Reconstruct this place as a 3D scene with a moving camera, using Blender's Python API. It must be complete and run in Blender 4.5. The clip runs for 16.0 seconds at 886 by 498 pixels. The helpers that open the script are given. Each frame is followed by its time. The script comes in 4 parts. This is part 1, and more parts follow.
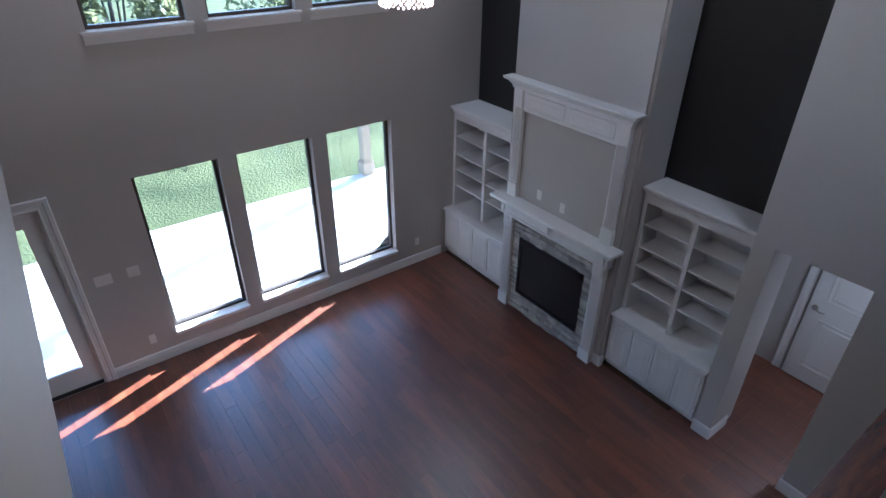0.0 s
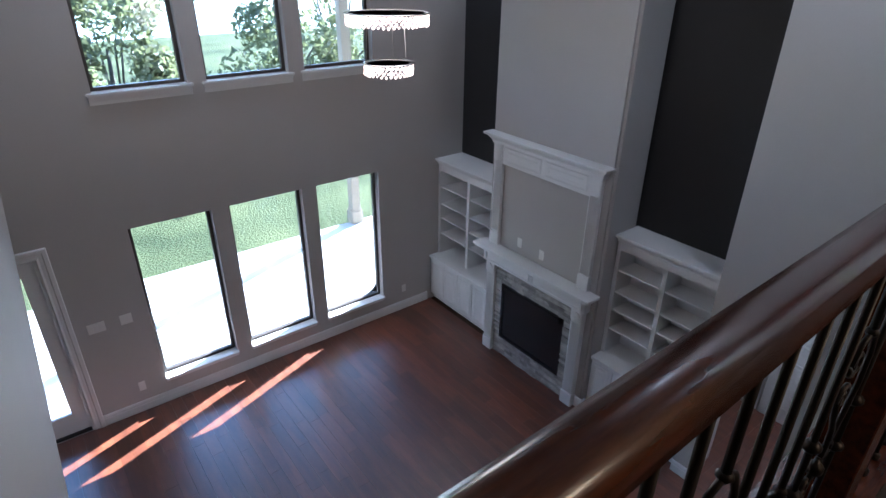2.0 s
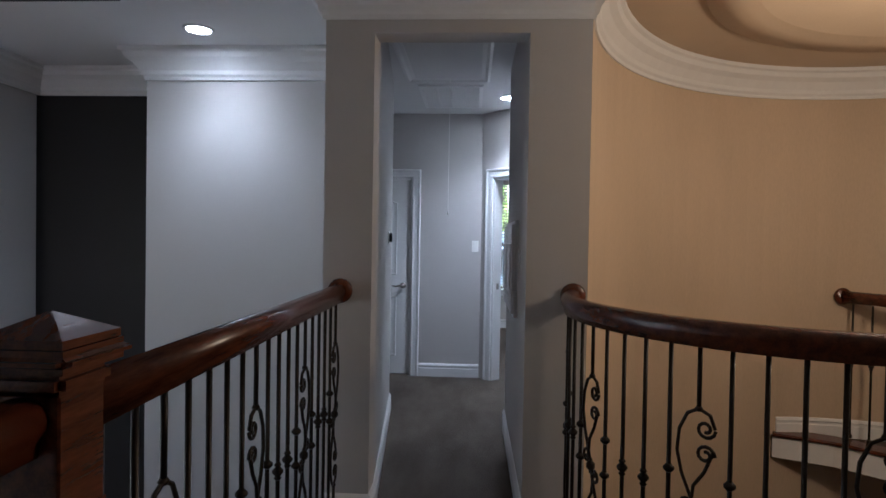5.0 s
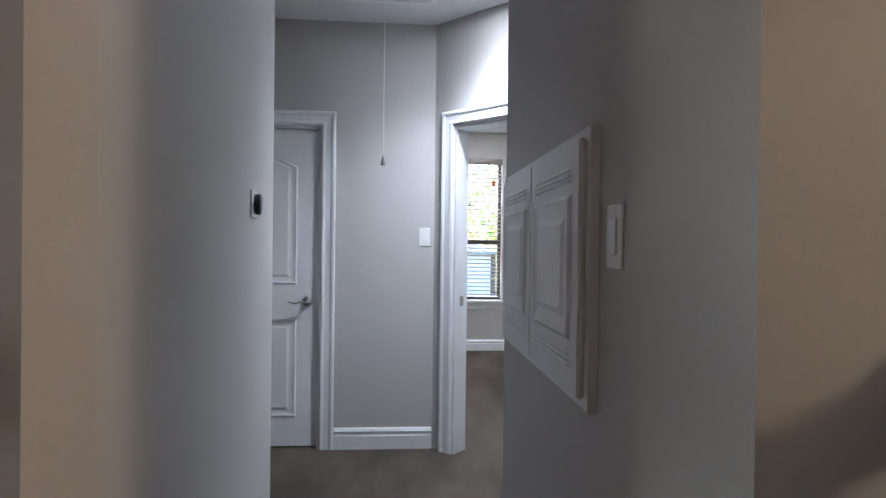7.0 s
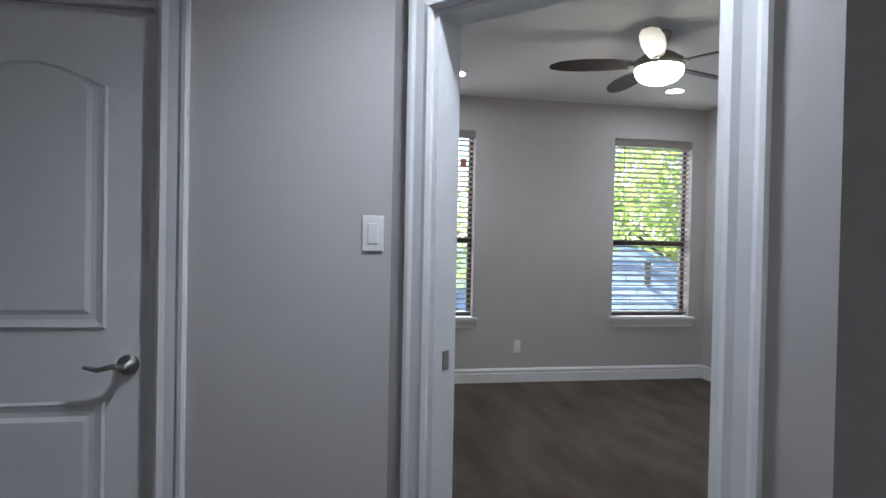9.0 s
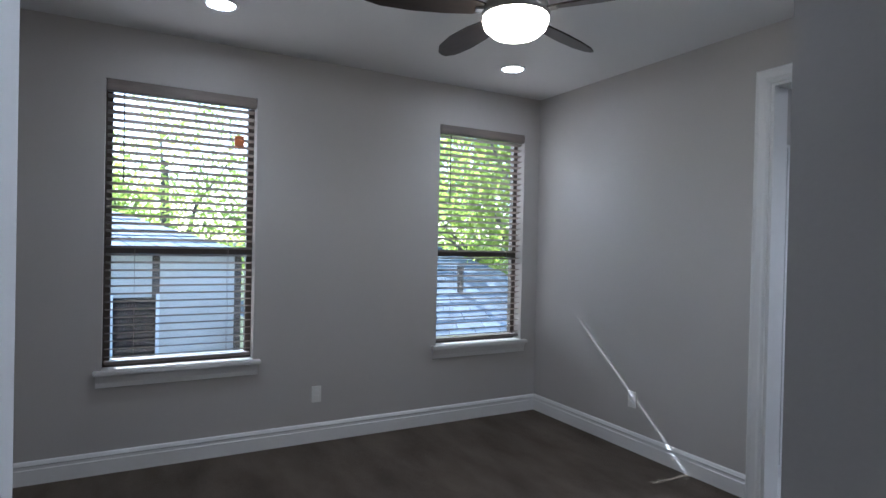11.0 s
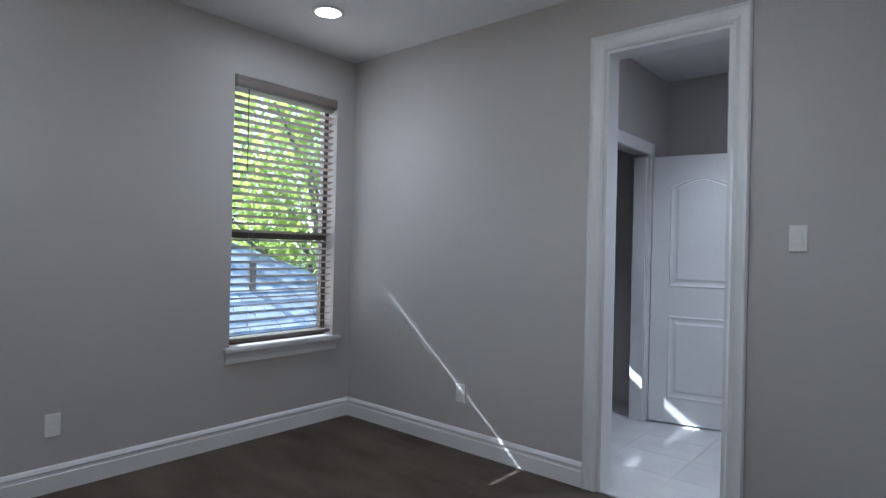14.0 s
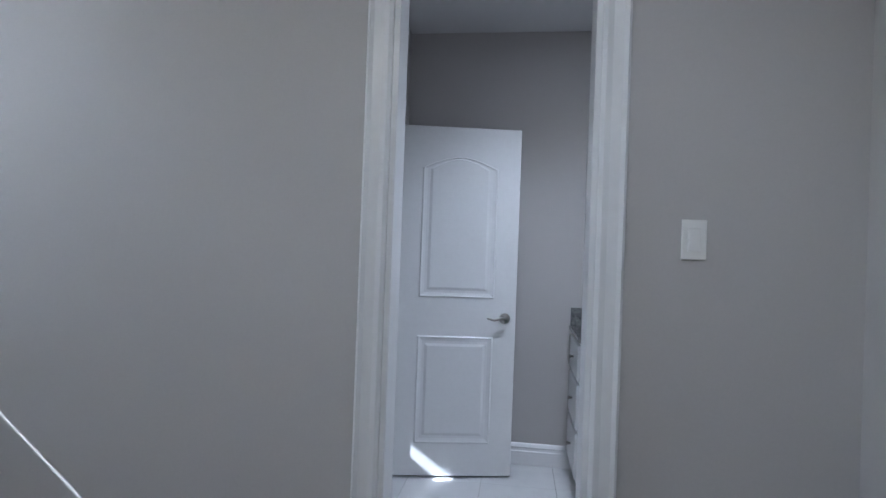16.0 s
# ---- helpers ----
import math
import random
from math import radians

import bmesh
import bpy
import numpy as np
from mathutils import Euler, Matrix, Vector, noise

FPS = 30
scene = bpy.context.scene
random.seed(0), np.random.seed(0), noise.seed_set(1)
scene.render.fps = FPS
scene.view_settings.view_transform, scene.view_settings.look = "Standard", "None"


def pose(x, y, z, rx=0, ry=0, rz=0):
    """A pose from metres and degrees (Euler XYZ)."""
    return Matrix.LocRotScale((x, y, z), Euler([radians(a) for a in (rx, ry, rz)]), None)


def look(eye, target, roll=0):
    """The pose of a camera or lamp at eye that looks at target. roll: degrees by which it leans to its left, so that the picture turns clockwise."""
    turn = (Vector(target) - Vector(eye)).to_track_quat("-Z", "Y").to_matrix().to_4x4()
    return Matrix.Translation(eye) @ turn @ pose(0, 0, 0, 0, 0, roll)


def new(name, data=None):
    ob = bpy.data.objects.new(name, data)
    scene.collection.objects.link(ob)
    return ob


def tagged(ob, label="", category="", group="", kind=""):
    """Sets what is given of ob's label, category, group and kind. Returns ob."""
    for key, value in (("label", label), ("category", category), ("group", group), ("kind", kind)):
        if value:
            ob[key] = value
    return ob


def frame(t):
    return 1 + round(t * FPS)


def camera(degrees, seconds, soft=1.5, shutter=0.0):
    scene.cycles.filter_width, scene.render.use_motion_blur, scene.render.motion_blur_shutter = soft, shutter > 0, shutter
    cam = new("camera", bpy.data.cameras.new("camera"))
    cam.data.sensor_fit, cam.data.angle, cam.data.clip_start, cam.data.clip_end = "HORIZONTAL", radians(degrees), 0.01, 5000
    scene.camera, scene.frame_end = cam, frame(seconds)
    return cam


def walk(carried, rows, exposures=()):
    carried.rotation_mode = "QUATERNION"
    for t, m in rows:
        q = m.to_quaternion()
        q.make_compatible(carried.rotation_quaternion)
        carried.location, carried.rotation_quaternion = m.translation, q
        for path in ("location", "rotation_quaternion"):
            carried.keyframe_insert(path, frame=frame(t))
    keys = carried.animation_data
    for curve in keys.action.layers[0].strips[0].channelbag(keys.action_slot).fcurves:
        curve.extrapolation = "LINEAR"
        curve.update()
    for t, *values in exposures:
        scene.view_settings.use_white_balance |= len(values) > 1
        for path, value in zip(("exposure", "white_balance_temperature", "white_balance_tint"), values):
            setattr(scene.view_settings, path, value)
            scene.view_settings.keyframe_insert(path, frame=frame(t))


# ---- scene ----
cam = camera(75.6, 16.0)

PATH = [
    (0, (-0.328, -0.363, 4.517), (0.695, 1.0, 3.468), 0.4),
    (0.5, (-0.337, -0.37, 4.509), (0.667, 0.98, 3.427), 0.4),
    (1, (-0.341, -0.38, 4.535), (0.659, 0.963, 3.442), 0.6),
    (1.5, (-0.382, -0.443, 4.617), (0.632, 0.899, 3.534), 0.6),
    (2, (-0.407, -0.576, 4.653), (0.689, 0.829, 3.745), 0.6),
    (2.5, (-0.568, -0.737, 4.646), (0.657, 0.688, 3.961), 0.7),
    (3, (-0.743, -0.867, 4.659), (0.682, 0.448, 4.166), 1.1),
    (3.5, (-0.757, -0.961, 4.652), (0.89, 0.131, 4.347), 1.0),
    (4, (-0.665, -1.009, 4.632), (1.146, -0.176, 4.469), 1.1),
    (4.5, (-0.32, -1.024, 4.629), (1.631, -0.586, 4.577), 1.2),
    (5, (0.129, -1.007, 4.573), (2.126, -0.903, 4.537), 1.0),
    (5.2, (0.314, -0.983, 4.565), (2.313, -0.948, 4.526), 0.8),
    (7.3, (2.667, -0.875, 4.439), (4.662, -1.025, 4.425), 0.7),
    (7.5, (2.859, -0.869, 4.441), (4.853, -1.02, 4.423), 0.7),
    (8, (3.314, -0.848, 4.452), (5.308, -1.002, 4.432), 0.8),
    (8.5, (3.762, -0.894, 4.459), (5.752, -1.088, 4.438), 1.0),
    (9, (4.134, -0.946, 4.477), (6.106, -1.28, 4.452), 1.1),
    (9.5, (4.521, -1.038, 4.488), (6.421, -1.661, 4.46), 1.2),
    (9.7, (4.679, -1.105, 4.492), (6.553, -1.805, 4.465), 1.3),
    (11.8, (5.631, -1.412, 4.614), (7.335, -2.459, 4.6), 1.1),
    (12, (5.667, -1.408, 4.608), (7.358, -2.476, 4.595), 1.1),
    (12.5, (5.752, -1.405, 4.555), (7.368, -2.583, 4.548), 1.1),
    (13, (5.807, -1.392, 4.519), (7.303, -2.72, 4.513), 1.3),
    (13.5, (5.901, -1.472, 4.469), (7.287, -2.914, 4.465), 1.3),
    (14, (5.997, -1.627, 4.43), (7.293, -3.151, 4.433), 1.3),
    (14.5, (6.153, -1.842, 4.408), (7.207, -3.541, 4.417), 1.6),
    (15, (6.389, -2.092, 4.43), (7.14, -3.945, 4.441), 1.7),
    (15.5, (6.702, -2.451, 4.454), (7.179, -4.393, 4.448), 1.9),
    (16, (6.926, -2.792, 4.453), (7.192, -4.775, 4.464), 2.1),
]

CHW, CANW, HALLW, BEDW, ROTW, FANW = 1.4, 3.6, 12, 2.7, 7.0, 0.6
NX = 0.955
walk(cam, [(t, look(e, g, r)) for t, e, g, r in PATH],
     exposures=[(0, 3.4, 4900, 12), (1.5, 3.5, 4900, 12), (2.5, 3.1, 4950, 10), (3, 2.7, 5000, 10), (3.5, 2.6, 5050, 10), (4.5, 2.8, 5000, 10), (5, 3.05, 4950, 10), (7.5, 3.55, 5300, 10), (8.2, 3.45, 5300, 10), (9, 2.8, 5350, 10), (9.5, 2.5, 5350, 10), (12, 2.32, 5000, 10), (14.5, 2.55, 5150, 10), (16, 2.6, 5050, 10)])

# ---- light ----
AZ, EL = math.atan2(0.365, 1.0), radians(37.9)
world = bpy.data.worlds.new("world")
scene.world = world
world.use_nodes = True
wn = world.node_tree.nodes
sky = wn.new("ShaderNodeTexSky")
sky.sky_type = "NISHITA"
sky.sun_disc = False
sky.sun_elevation = EL
sky.sun_rotation = math.pi / 2 - AZ
world.node_tree.links.new(sky.outputs[0], wn["Background"].inputs[0])
wn["Background"].inputs[1].default_value = 0.15
sun = new("sun", bpy.data.lights.new("sun", "SUN"))
sun.data.energy, sun.data.angle, sun.data.color = 5.0, radians(0.5), (1.0, 0.95, 0.86)
sun.matrix_world = look((30 * math.cos(AZ), 30 * math.sin(AZ), 30 * math.tan(EL)), (0, 0, 0))


def can_lamp(x, y, z, watts, color=(1.0, 0.97, 0.94)):
    d = bpy.data.lights.new("can_lamp", "SPOT")
    d.energy, d.color, d.spot_size, d.spot_blend, d.shadow_soft_size = watts, color, radians(125), 0.9, 0.06
    o = new("can_lamp", d)
    o.location = (x, y, z - 0.03)
    return o


def bulb(x, y, z, watts, color, r=0.1):
    d = bpy.data.lights.new("bulb", "POINT")
    d.energy, d.color, d.shadow_soft_size = watts, color, r
    o = new("bulb", d)
    o.location = (x, y, z)
    return o


# ---- materials ----
def material(name, base, rough=0.5, metal=0.0, var=0.12, scale=3.0, fine=60.0, bump=0.1, depth=0.01, second=None, stretch=(1, 1, 1), rand=0.0, coat=0.0, spec=0.5):
    """Two noises, coarse and fine, vary the base colour; the fine one gives relief; rand varies whole pieces."""
    m = bpy.data.materials.new(name)
    m.use_nodes = True
    nt = m.node_tree
    N, L = nt.nodes, nt.links.new
    bs = N["Principled BSDF"]
    bs.inputs["Roughness"].default_value = rough
    bs.inputs["Metallic"].default_value = metal
    bs.inputs["Coat Weight"].default_value = coat
    bs.inputs["Coat Roughness"].default_value = 0.15
    bs.inputs["Specular IOR Level"].default_value = spec
    tc = N.new("ShaderNodeTexCoord")
    mp = N.new("ShaderNodeMapping")
    mp.inputs["Scale"].default_value = stretch
    L(tc.outputs["Object"], mp.inputs[0])
    n1, n2 = N.new("ShaderNodeTexNoise"), N.new("ShaderNodeTexNoise")
    for n, s in ((n1, scale), (n2, fine)):
        n.inputs["Scale"].default_value = s
        n.inputs["Detail"].default_value = 6
        L(mp.outputs[0], n.inputs["Vector"])
    mix = N.new("ShaderNodeMix")
    mix.data_type = "RGBA"
    other = second or tuple(max(0, c * (1 - 2.2 * var)) for c in base)
    mix.inputs[6].default_value = (*base, 1)
    mix.inputs[7].default_value = (*other, 1)
    add = N.new("ShaderNodeMath")
    add.operation = "MULTIPLY_ADD"
    L(n2.outputs[0], add.inputs[0])
    add.inputs[1].default_value = 0.45
    L(n1.outputs[0], add.inputs[2])
    ramp = N.new("ShaderNodeMapRange")
    ramp.inputs[1].default_value, ramp.inputs[2].default_value = 0.5, 0.95
    L(add.outputs[0], ramp.inputs[0])
    L(ramp.outputs[0], mix.inputs[0])
    out = mix.outputs[2]
    if rand:
        oi = N.new("ShaderNodeObjectInfo")
        hsv = N.new("ShaderNodeHueSaturation")
        mr = N.new("ShaderNodeMapRange")
        mr.inputs[3].default_value, mr.inputs[4].default_value = 1 - rand, 1 + rand
        L(oi.outputs["Random"], mr.inputs[0])
        L(mr.outputs[0], hsv.inputs["Value"])
        L(out, hsv.inputs["Color"])
        out = hsv.outputs[0]
    L(out, bs.inputs["Base Color"])
    if bump:
        b = N.new("ShaderNodeBump")
        b.inputs["Strength"].default_value, b.inputs["Distance"].default_value = bump, depth
        L(n2.outputs[0], b.inputs["Height"])
        L(b.outputs[0], bs.inputs["Normal"])
    return m


def glow(name, color, strength):
    m = material(name, color, 0.4, bump=0, var=0.02)
    bs = m.node_tree.nodes["Principled BSDF"]
    bs.inputs["Emission Color"].default_value = (*color, 1)
    bs.inputs["Emission Strength"].default_value = strength
    return m


def glass_material(name, tint=(1, 1, 1)):
    m = bpy.data.materials.new(name)
    m.use_nodes = True
    N, L = m.node_tree.nodes, m.node_tree.links.new
    tr, gl, mx, fr = N.new("ShaderNodeBsdfTransparent"), N.new("ShaderNodeBsdfGlossy"), N.new("ShaderNodeMixShader"), N.new("ShaderNodeFresnel")
    tr.inputs[0].default_value = (*tint, 1)
    gl.inputs["Roughness"].default_value = 0.02
    L(fr.outputs[0], mx.inputs[0])
    L(tr.outputs[0], mx.inputs[1])
    L(gl.outputs[0], mx.inputs[2])
    L(mx.outputs[0], N["Material Output"].inputs[0])
    return m


PAINT = material("greige wall paint", (0.52, 0.50, 0.485), 0.6, var=0.03, scale=0.8, fine=110, bump=0.10, depth=0.004, spec=0.3)
WARM = material("tan wall paint", (0.60, 0.47, 0.33), 0.55, var=0.08, scale=1.5, fine=90, bump=0.22, depth=0.004, stretch=(1, 1, 0.3), spec=0.3)
DARK = material("charcoal wall paint", (0.028, 0.027, 0.028), 0.55, var=0.1, scale=1, fine=110, bump=0.2, depth=0.004, spec=0.3)
CEIL = material("white ceiling paint", (0.74, 0.74, 0.74), 0.7, var=0.02, scale=0.7, fine=120, bump=0.15, depth=0.004, spec=0.2)
WHITE = material("white trim enamel", (0.80, 0.80, 0.80), 0.32, var=0.03, scale=2, fine=40, bump=0.04, depth=0.002)
BLACKT = material("black gloss tray paint", (0.022, 0.024, 0.022), 0.35, var=0.1, scale=1.5, fine=40, bump=0.05, depth=0.003)
GREYT = material("grey green tray paint", (0.13, 0.14, 0.135), 0.5, var=0.06, scale=1.5, fine=60, bump=0.05, depth=0.003)
WOOD = material("reddish brown plank wood", (0.175, 0.052, 0.022), 0.34, var=0.2, scale=1.2, fine=6, bump=0.10, depth=0.004, second=(0.085, 0.025, 0.013), stretch=(9, 1.2, 9), rand=0.26, spec=0.8, coat=0.9)
WOOD.node_tree.nodes["Principled BSDF"].inputs["Coat Roughness"].default_value = 0.33
RAILW = material("dark cherry stained oak", (0.135, 0.036, 0.014), 0.26, var=0.2, scale=3, fine=14, bump=0.06, depth=0.003, second=(0.045, 0.012, 0.006), stretch=(2, 14, 14), coat=0.15)
IRON = material("oiled bronze wrought iron", (0.035, 0.028, 0.024), 0.42, metal=0.7, var=0.2, scale=8, fine=70, bump=0.1, depth=0.002)
CARPET = material("taupe cut pile carpet", (0.165, 0.135, 0.108), 0.95, var=0.16, scale=1.6, fine=110, bump=0.9, depth=0.014, second=(0.085, 0.070, 0.057), stretch=(1.0, 2.6, 1.0), spec=0.1)
BRONZE = material("dark bronze window frame", (0.075, 0.062, 0.052), 0.45, metal=0.3, var=0.1, scale=5, fine=60, bump=0.05, depth=0.002)
SLAT = material("grey brown wood blind slat", (0.25, 0.215, 0.19), 0.5, var=0.12, scale=4, fine=20, bump=0.05, depth=0.002, stretch=(8, 1, 8), rand=0.08)
NICKEL = material("brushed satin nickel", (0.42, 0.40, 0.37), 0.3, metal=1.0, var=0.05, scale=9, fine=90, bump=0.03, depth=0.001)
PLASTIC = material("white switch plastic", (0.83, 0.82, 0.79), 0.3, var=0.02, bump=0)
GRAPHITE = material("black glass thermostat", (0.015, 0.015, 0.017), 0.12, var=0.1, bump=0)
FIREGLASS = material("black firebox glass", (0.008, 0.009, 0.012), 0.09, var=0.2, bump=0)
STONE = material("grey white ledge stone", (0.47, 0.45, 0.42), 0.7, var=0.25, scale=9, fine=45, bump=0.5, depth=0.01, second=(0.25, 0.235, 0.22), rand=0.38)
MARBLE = material("polished white marble tile", (0.78, 0.78, 0.77), 0.10, var=0.08, scale=1.6, fine=6, bump=0, second=(0.62, 0.62, 0.63), rand=0.03)
GRANITE = material("speckled tan granite", (0.36, 0.31, 0.26), 0.15, var=0.3, scale=30, fine=120, bump=0, second=(0.08, 0.07, 0.06))
DGRANITE = material("dark speckled granite", (0.05, 0.055, 0.055), 0.15, var=0.3, scale=40, fine=120, bump=0, second=(0.25, 0.25, 0.24))
CONCRETE = material("pale broom finished concrete", (0.50, 0.48, 0.45), 0.85, var=0.08, scale=1.2, fine=70, bump=0.3, depth=0.005)
# the dark second colour paints dappled tree shade into the grass
GRASS = material("lawn with painted dapple", (0.085, 0.095, 0.044), 0.95, var=0.2, scale=0.55, fine=22, bump=1.0, depth=0.06, second=(0.022, 0.032, 0.014), spec=0.1)
WATER = material("pale pond water", (0.35, 0.40, 0.42), 0.08, var=0.05, scale=0.6, fine=8, bump=0.05, depth=0.02)
LEAF = material("olive green leaves", (0.11, 0.12, 0.065), 0.6, var=0.3, scale=4, fine=30, bump=0, second=(0.07, 0.08, 0.045))
LEAFY = material("light spring leaves", (0.19, 0.27, 0.05), 0.55, var=0.3, scale=2, fine=30, bump=0, second=(0.12, 0.19, 0.04))


def backlit(m, color, share):
    """Lets light through a leaf: a translucent shader mixed into its gloss and colour."""
    N, L = m.node_tree.nodes, m.node_tree.links.new
    tl, mx = N.new("ShaderNodeBsdfTranslucent"), N.new("ShaderNodeMixShader")
    tl.inputs[0].default_value = (*color, 1)
    mx.inputs[0].default_value = share
    L(N["Principled BSDF"].outputs[0], mx.inputs[1])
    L(tl.outputs[0], mx.inputs[2])
    L(mx.outputs[0], N["Material Output"].inputs[0])


backlit(LEAF, (0.20, 0.22, 0.10), 0.45)
backlit(LEAFY, (0.42, 0.52, 0.10), 0.55)
BARK = material("grey bark", (0.13, 0.11, 0.09), 0.9, var=0.3, scale=6, fine=30, bump=0.6, depth=0.02)
TANWOOD = material("tan painted porch post", (0.30, 0.245, 0.185), 0.7, var=0.1, scale=3, fine=30, bump=0.1, depth=0.004)
SHINGLE = material("blue grey roof shingle", (0.20, 0.23, 0.27), 0.9, var=0.2, scale=5, fine=50, bump=0.4, depth=0.01, rand=0.22)
STUCCO = material("pale stucco", (0.60, 0.57, 0.52), 0.9, var=0.08, scale=1.5, fine=60, bump=0.3, depth=0.006)
TIMBER = material("dark brown timber", (0.10, 0.075, 0.055), 0.8, var=0.2, scale=4, fine=30, bump=0.2, depth=0.005)
RUBBER = material("black threshold metal", (0.02, 0.02, 0.022), 0.5, var=0.1, bump=0)
FANBLADE = material("dark walnut fan blade", (0.045, 0.033, 0.027), 0.35, var=0.2, scale=3, fine=14, bump=0.04, depth=0.002, stretch=(2, 10, 10))
# lit copy of the blade material: light on one blade put into its colour
FANLIT = material("fan blade with light painted in", (0.20, 0.165, 0.125), 0.4, var=0.1, scale=3, fine=14, bump=0.04, depth=0.002)
GLASS = glass_material("window glass", (0.97, 0.99, 0.98))
CANGLOW = glow("lit can lens", (1.0, 0.95, 0.88), 14)
FANGLOW = glow("lit frosted bowl", (1.0, 0.86, 0.62), 3)
CRYSTAL = glow("lit crystal bead", (1.0, 0.72, 0.50), 0.55)
ORANGE = material("orange warning label", (0.75, 0.25, 0.08), 0.5, var=0.02, bump=0)


# ---- building helpers ----
def box(bm, x0, x1, y0, y1, z0, z1):
    v = [bm.verts.new((x, y, z)) for z in (z0, z1) for x, y in ((x0, y0), (x1, y0), (x1, y1), (x0, y1))]
    for f in ((3, 2, 1, 0), (4, 5, 6, 7), (0, 1, 5, 4), (1, 2, 6, 5), (2, 3, 7, 6), (3, 0, 4, 7)):
        bm.faces.new([v[i] for i in f])
    return v


def soft_box(x0, x1, y0, y1, z0, z1, b=0.004, seg=2):
    bm = bmesh.new()
    box(bm, x0, x1, y0, y1, z0, z1)
    bmesh.ops.bevel(bm, geom=bm.edges[:], offset=b, segments=seg, affect="EDGES", clamp_overlap=True)
    return bm


def boxes(*rows):
    bm = bmesh.new()
    for r in rows:
        box(bm, *r)
    return bm


def mesh_of(name, bm, mat, smooth=False):
    me = bpy.data.meshes.new(name)
    bmesh.ops.recalc_face_normals(bm, faces=bm.faces[:])
    bm.to_mesh(me)
    bm.free()
    me.materials.append(mat)
    if smooth:
        for p in me.polygons:
            p.use_smooth = True
    return me


def part(name, bm, mat, parent, label="", smooth=False):
    ob = new(name, bm if isinstance(bm, bpy.types.Mesh) else mesh_of(name, bm, mat, smooth))
    ob.parent = parent
    return tagged(ob, label=label)


def thing(name, label, category, m=None, group=""):
    ob = new(name)
    ob.empty_display_size = 0.1
    if m is not None:
        ob.matrix_basis = m
    return tagged(ob, label, category, group)


def solo(name, bm, mat, label, category, group="", smooth=False):
    return tagged(new(name, mesh_of(name, bm, mat, smooth)), label, category, group)


def setting(name, bm, mat, label="", smooth=False):
    return tagged(new(name, mesh_of(name, bm, mat, smooth)), label, kind="structure")


def holed(bm, axis, d0, d1, a0, a1, z0, z1, holes):
    """A wall slab along x (axis 'x': thickness in y) or along y, with rectangular holes (a0, a1, z0, z1)."""
    A = sorted({a0, a1, *[h[0] for h in holes], *[h[1] for h in holes]})
    Z = sorted({z0, z1, *[h[2] for h in holes], *[h[3] for h in holes]})
    for i in range(len(A) - 1):
        for j in range(len(Z) - 1):
            ca, cz = (A[i] + A[i + 1]) / 2, (Z[j] + Z[j + 1]) / 2
            if any(h[0] < ca < h[1] and h[2] < cz < h[3] for h in holes):
                continue
            if axis == "x":
                box(bm, A[i], A[i + 1], d0, d1, Z[j], Z[j + 1])
            else:
                box(bm, d0, d1, A[i], A[i + 1], Z[j], Z[j + 1])
    bmesh.ops.remove_doubles(bm, verts=bm.verts[:], dist=1e-5)
    pairs = {}
    for f in bm.faces:
        pairs.setdefault(tuple(sorted(v.index for v in f.verts)), []).append(f)
    bm.verts.index_update()
    pairs = {}
    for f in bm.faces:
        pairs.setdefault(frozenset(f.verts), []).append(f)
    bmesh.ops.delete(bm, geom=[f for fs in pairs.values() if len(fs) > 1 for f in fs], context="FACES")
    return bm


def sweep(bm, pts, profile, closed=False, flip=1):
    """Sweep a profile of (out, up) along a level polyline; out points to the right of the way times flip, with mitred corners."""
    P = [Vector(p) for p in pts]
    n = len(P)
    rings = []
    for i, p in enumerate(P):
        a = (p - P[i - 1]) if (i or closed) else (P[1] - p)
        b = (P[(i + 1) % n] - p) if (i < n - 1 or closed) else a
        a, b = Vector((a.x, a.y, 0)).normalized(), Vector((b.x, b.y, 0)).normalized()
        na, nb = Vector((a.y, -a.x, 0)) * flip, Vector((b.y, -b.x, 0)) * flip
        m = na + nb
        m = m / max(0.3, m.dot(na))
        rings.append([bm.verts.new(p + m * o + Vector((0, 0, u))) for o, u in profile])
    k = len(profile)
    for i in range(n if closed else n - 1):
        r, s = rings[i], rings[(i + 1) % n]
        for j in range(k):
            bm.faces.new((r[j], r[(j + 1) % k], s[(j + 1) % k], s[j]))
    if not closed:
        bm.faces.new(rings[0])
        bm.faces.new(rings[-1][::-1])
    return bm


def tube(bm, pts, r, n=7, close=False):
    P = [Vector(p) for p in pts]
    rings = []
    up = Vector((0.13, 0.97, 0.2))
    for i, p in enumerate(P):
        d = (P[min(i + 1, len(P) - 1)] - P[max(i - 1, 0)]).normalized()
        u = d.cross(up).normalized() if abs(d.dot(up)) < 0.97 else d.cross(Vector((1, 0, 0))).normalized()
        w = d.cross(u)
        rr = r[i] if isinstance(r, (list, tuple)) else r
        rings.append([bm.verts.new(p + (u * math.cos(2 * math.pi * k / n) + w * math.sin(2 * math.pi * k / n)) * rr) for k in range(n)])
    for a, b in zip(rings, rings[1:]):
        for k in range(n):
            bm.faces.new((a[k], a[(k + 1) % n], b[(k + 1) % n], b[k]))
    bm.faces.new(rings[0][::-1])
    bm.faces.new(rings[-1])
    return bm


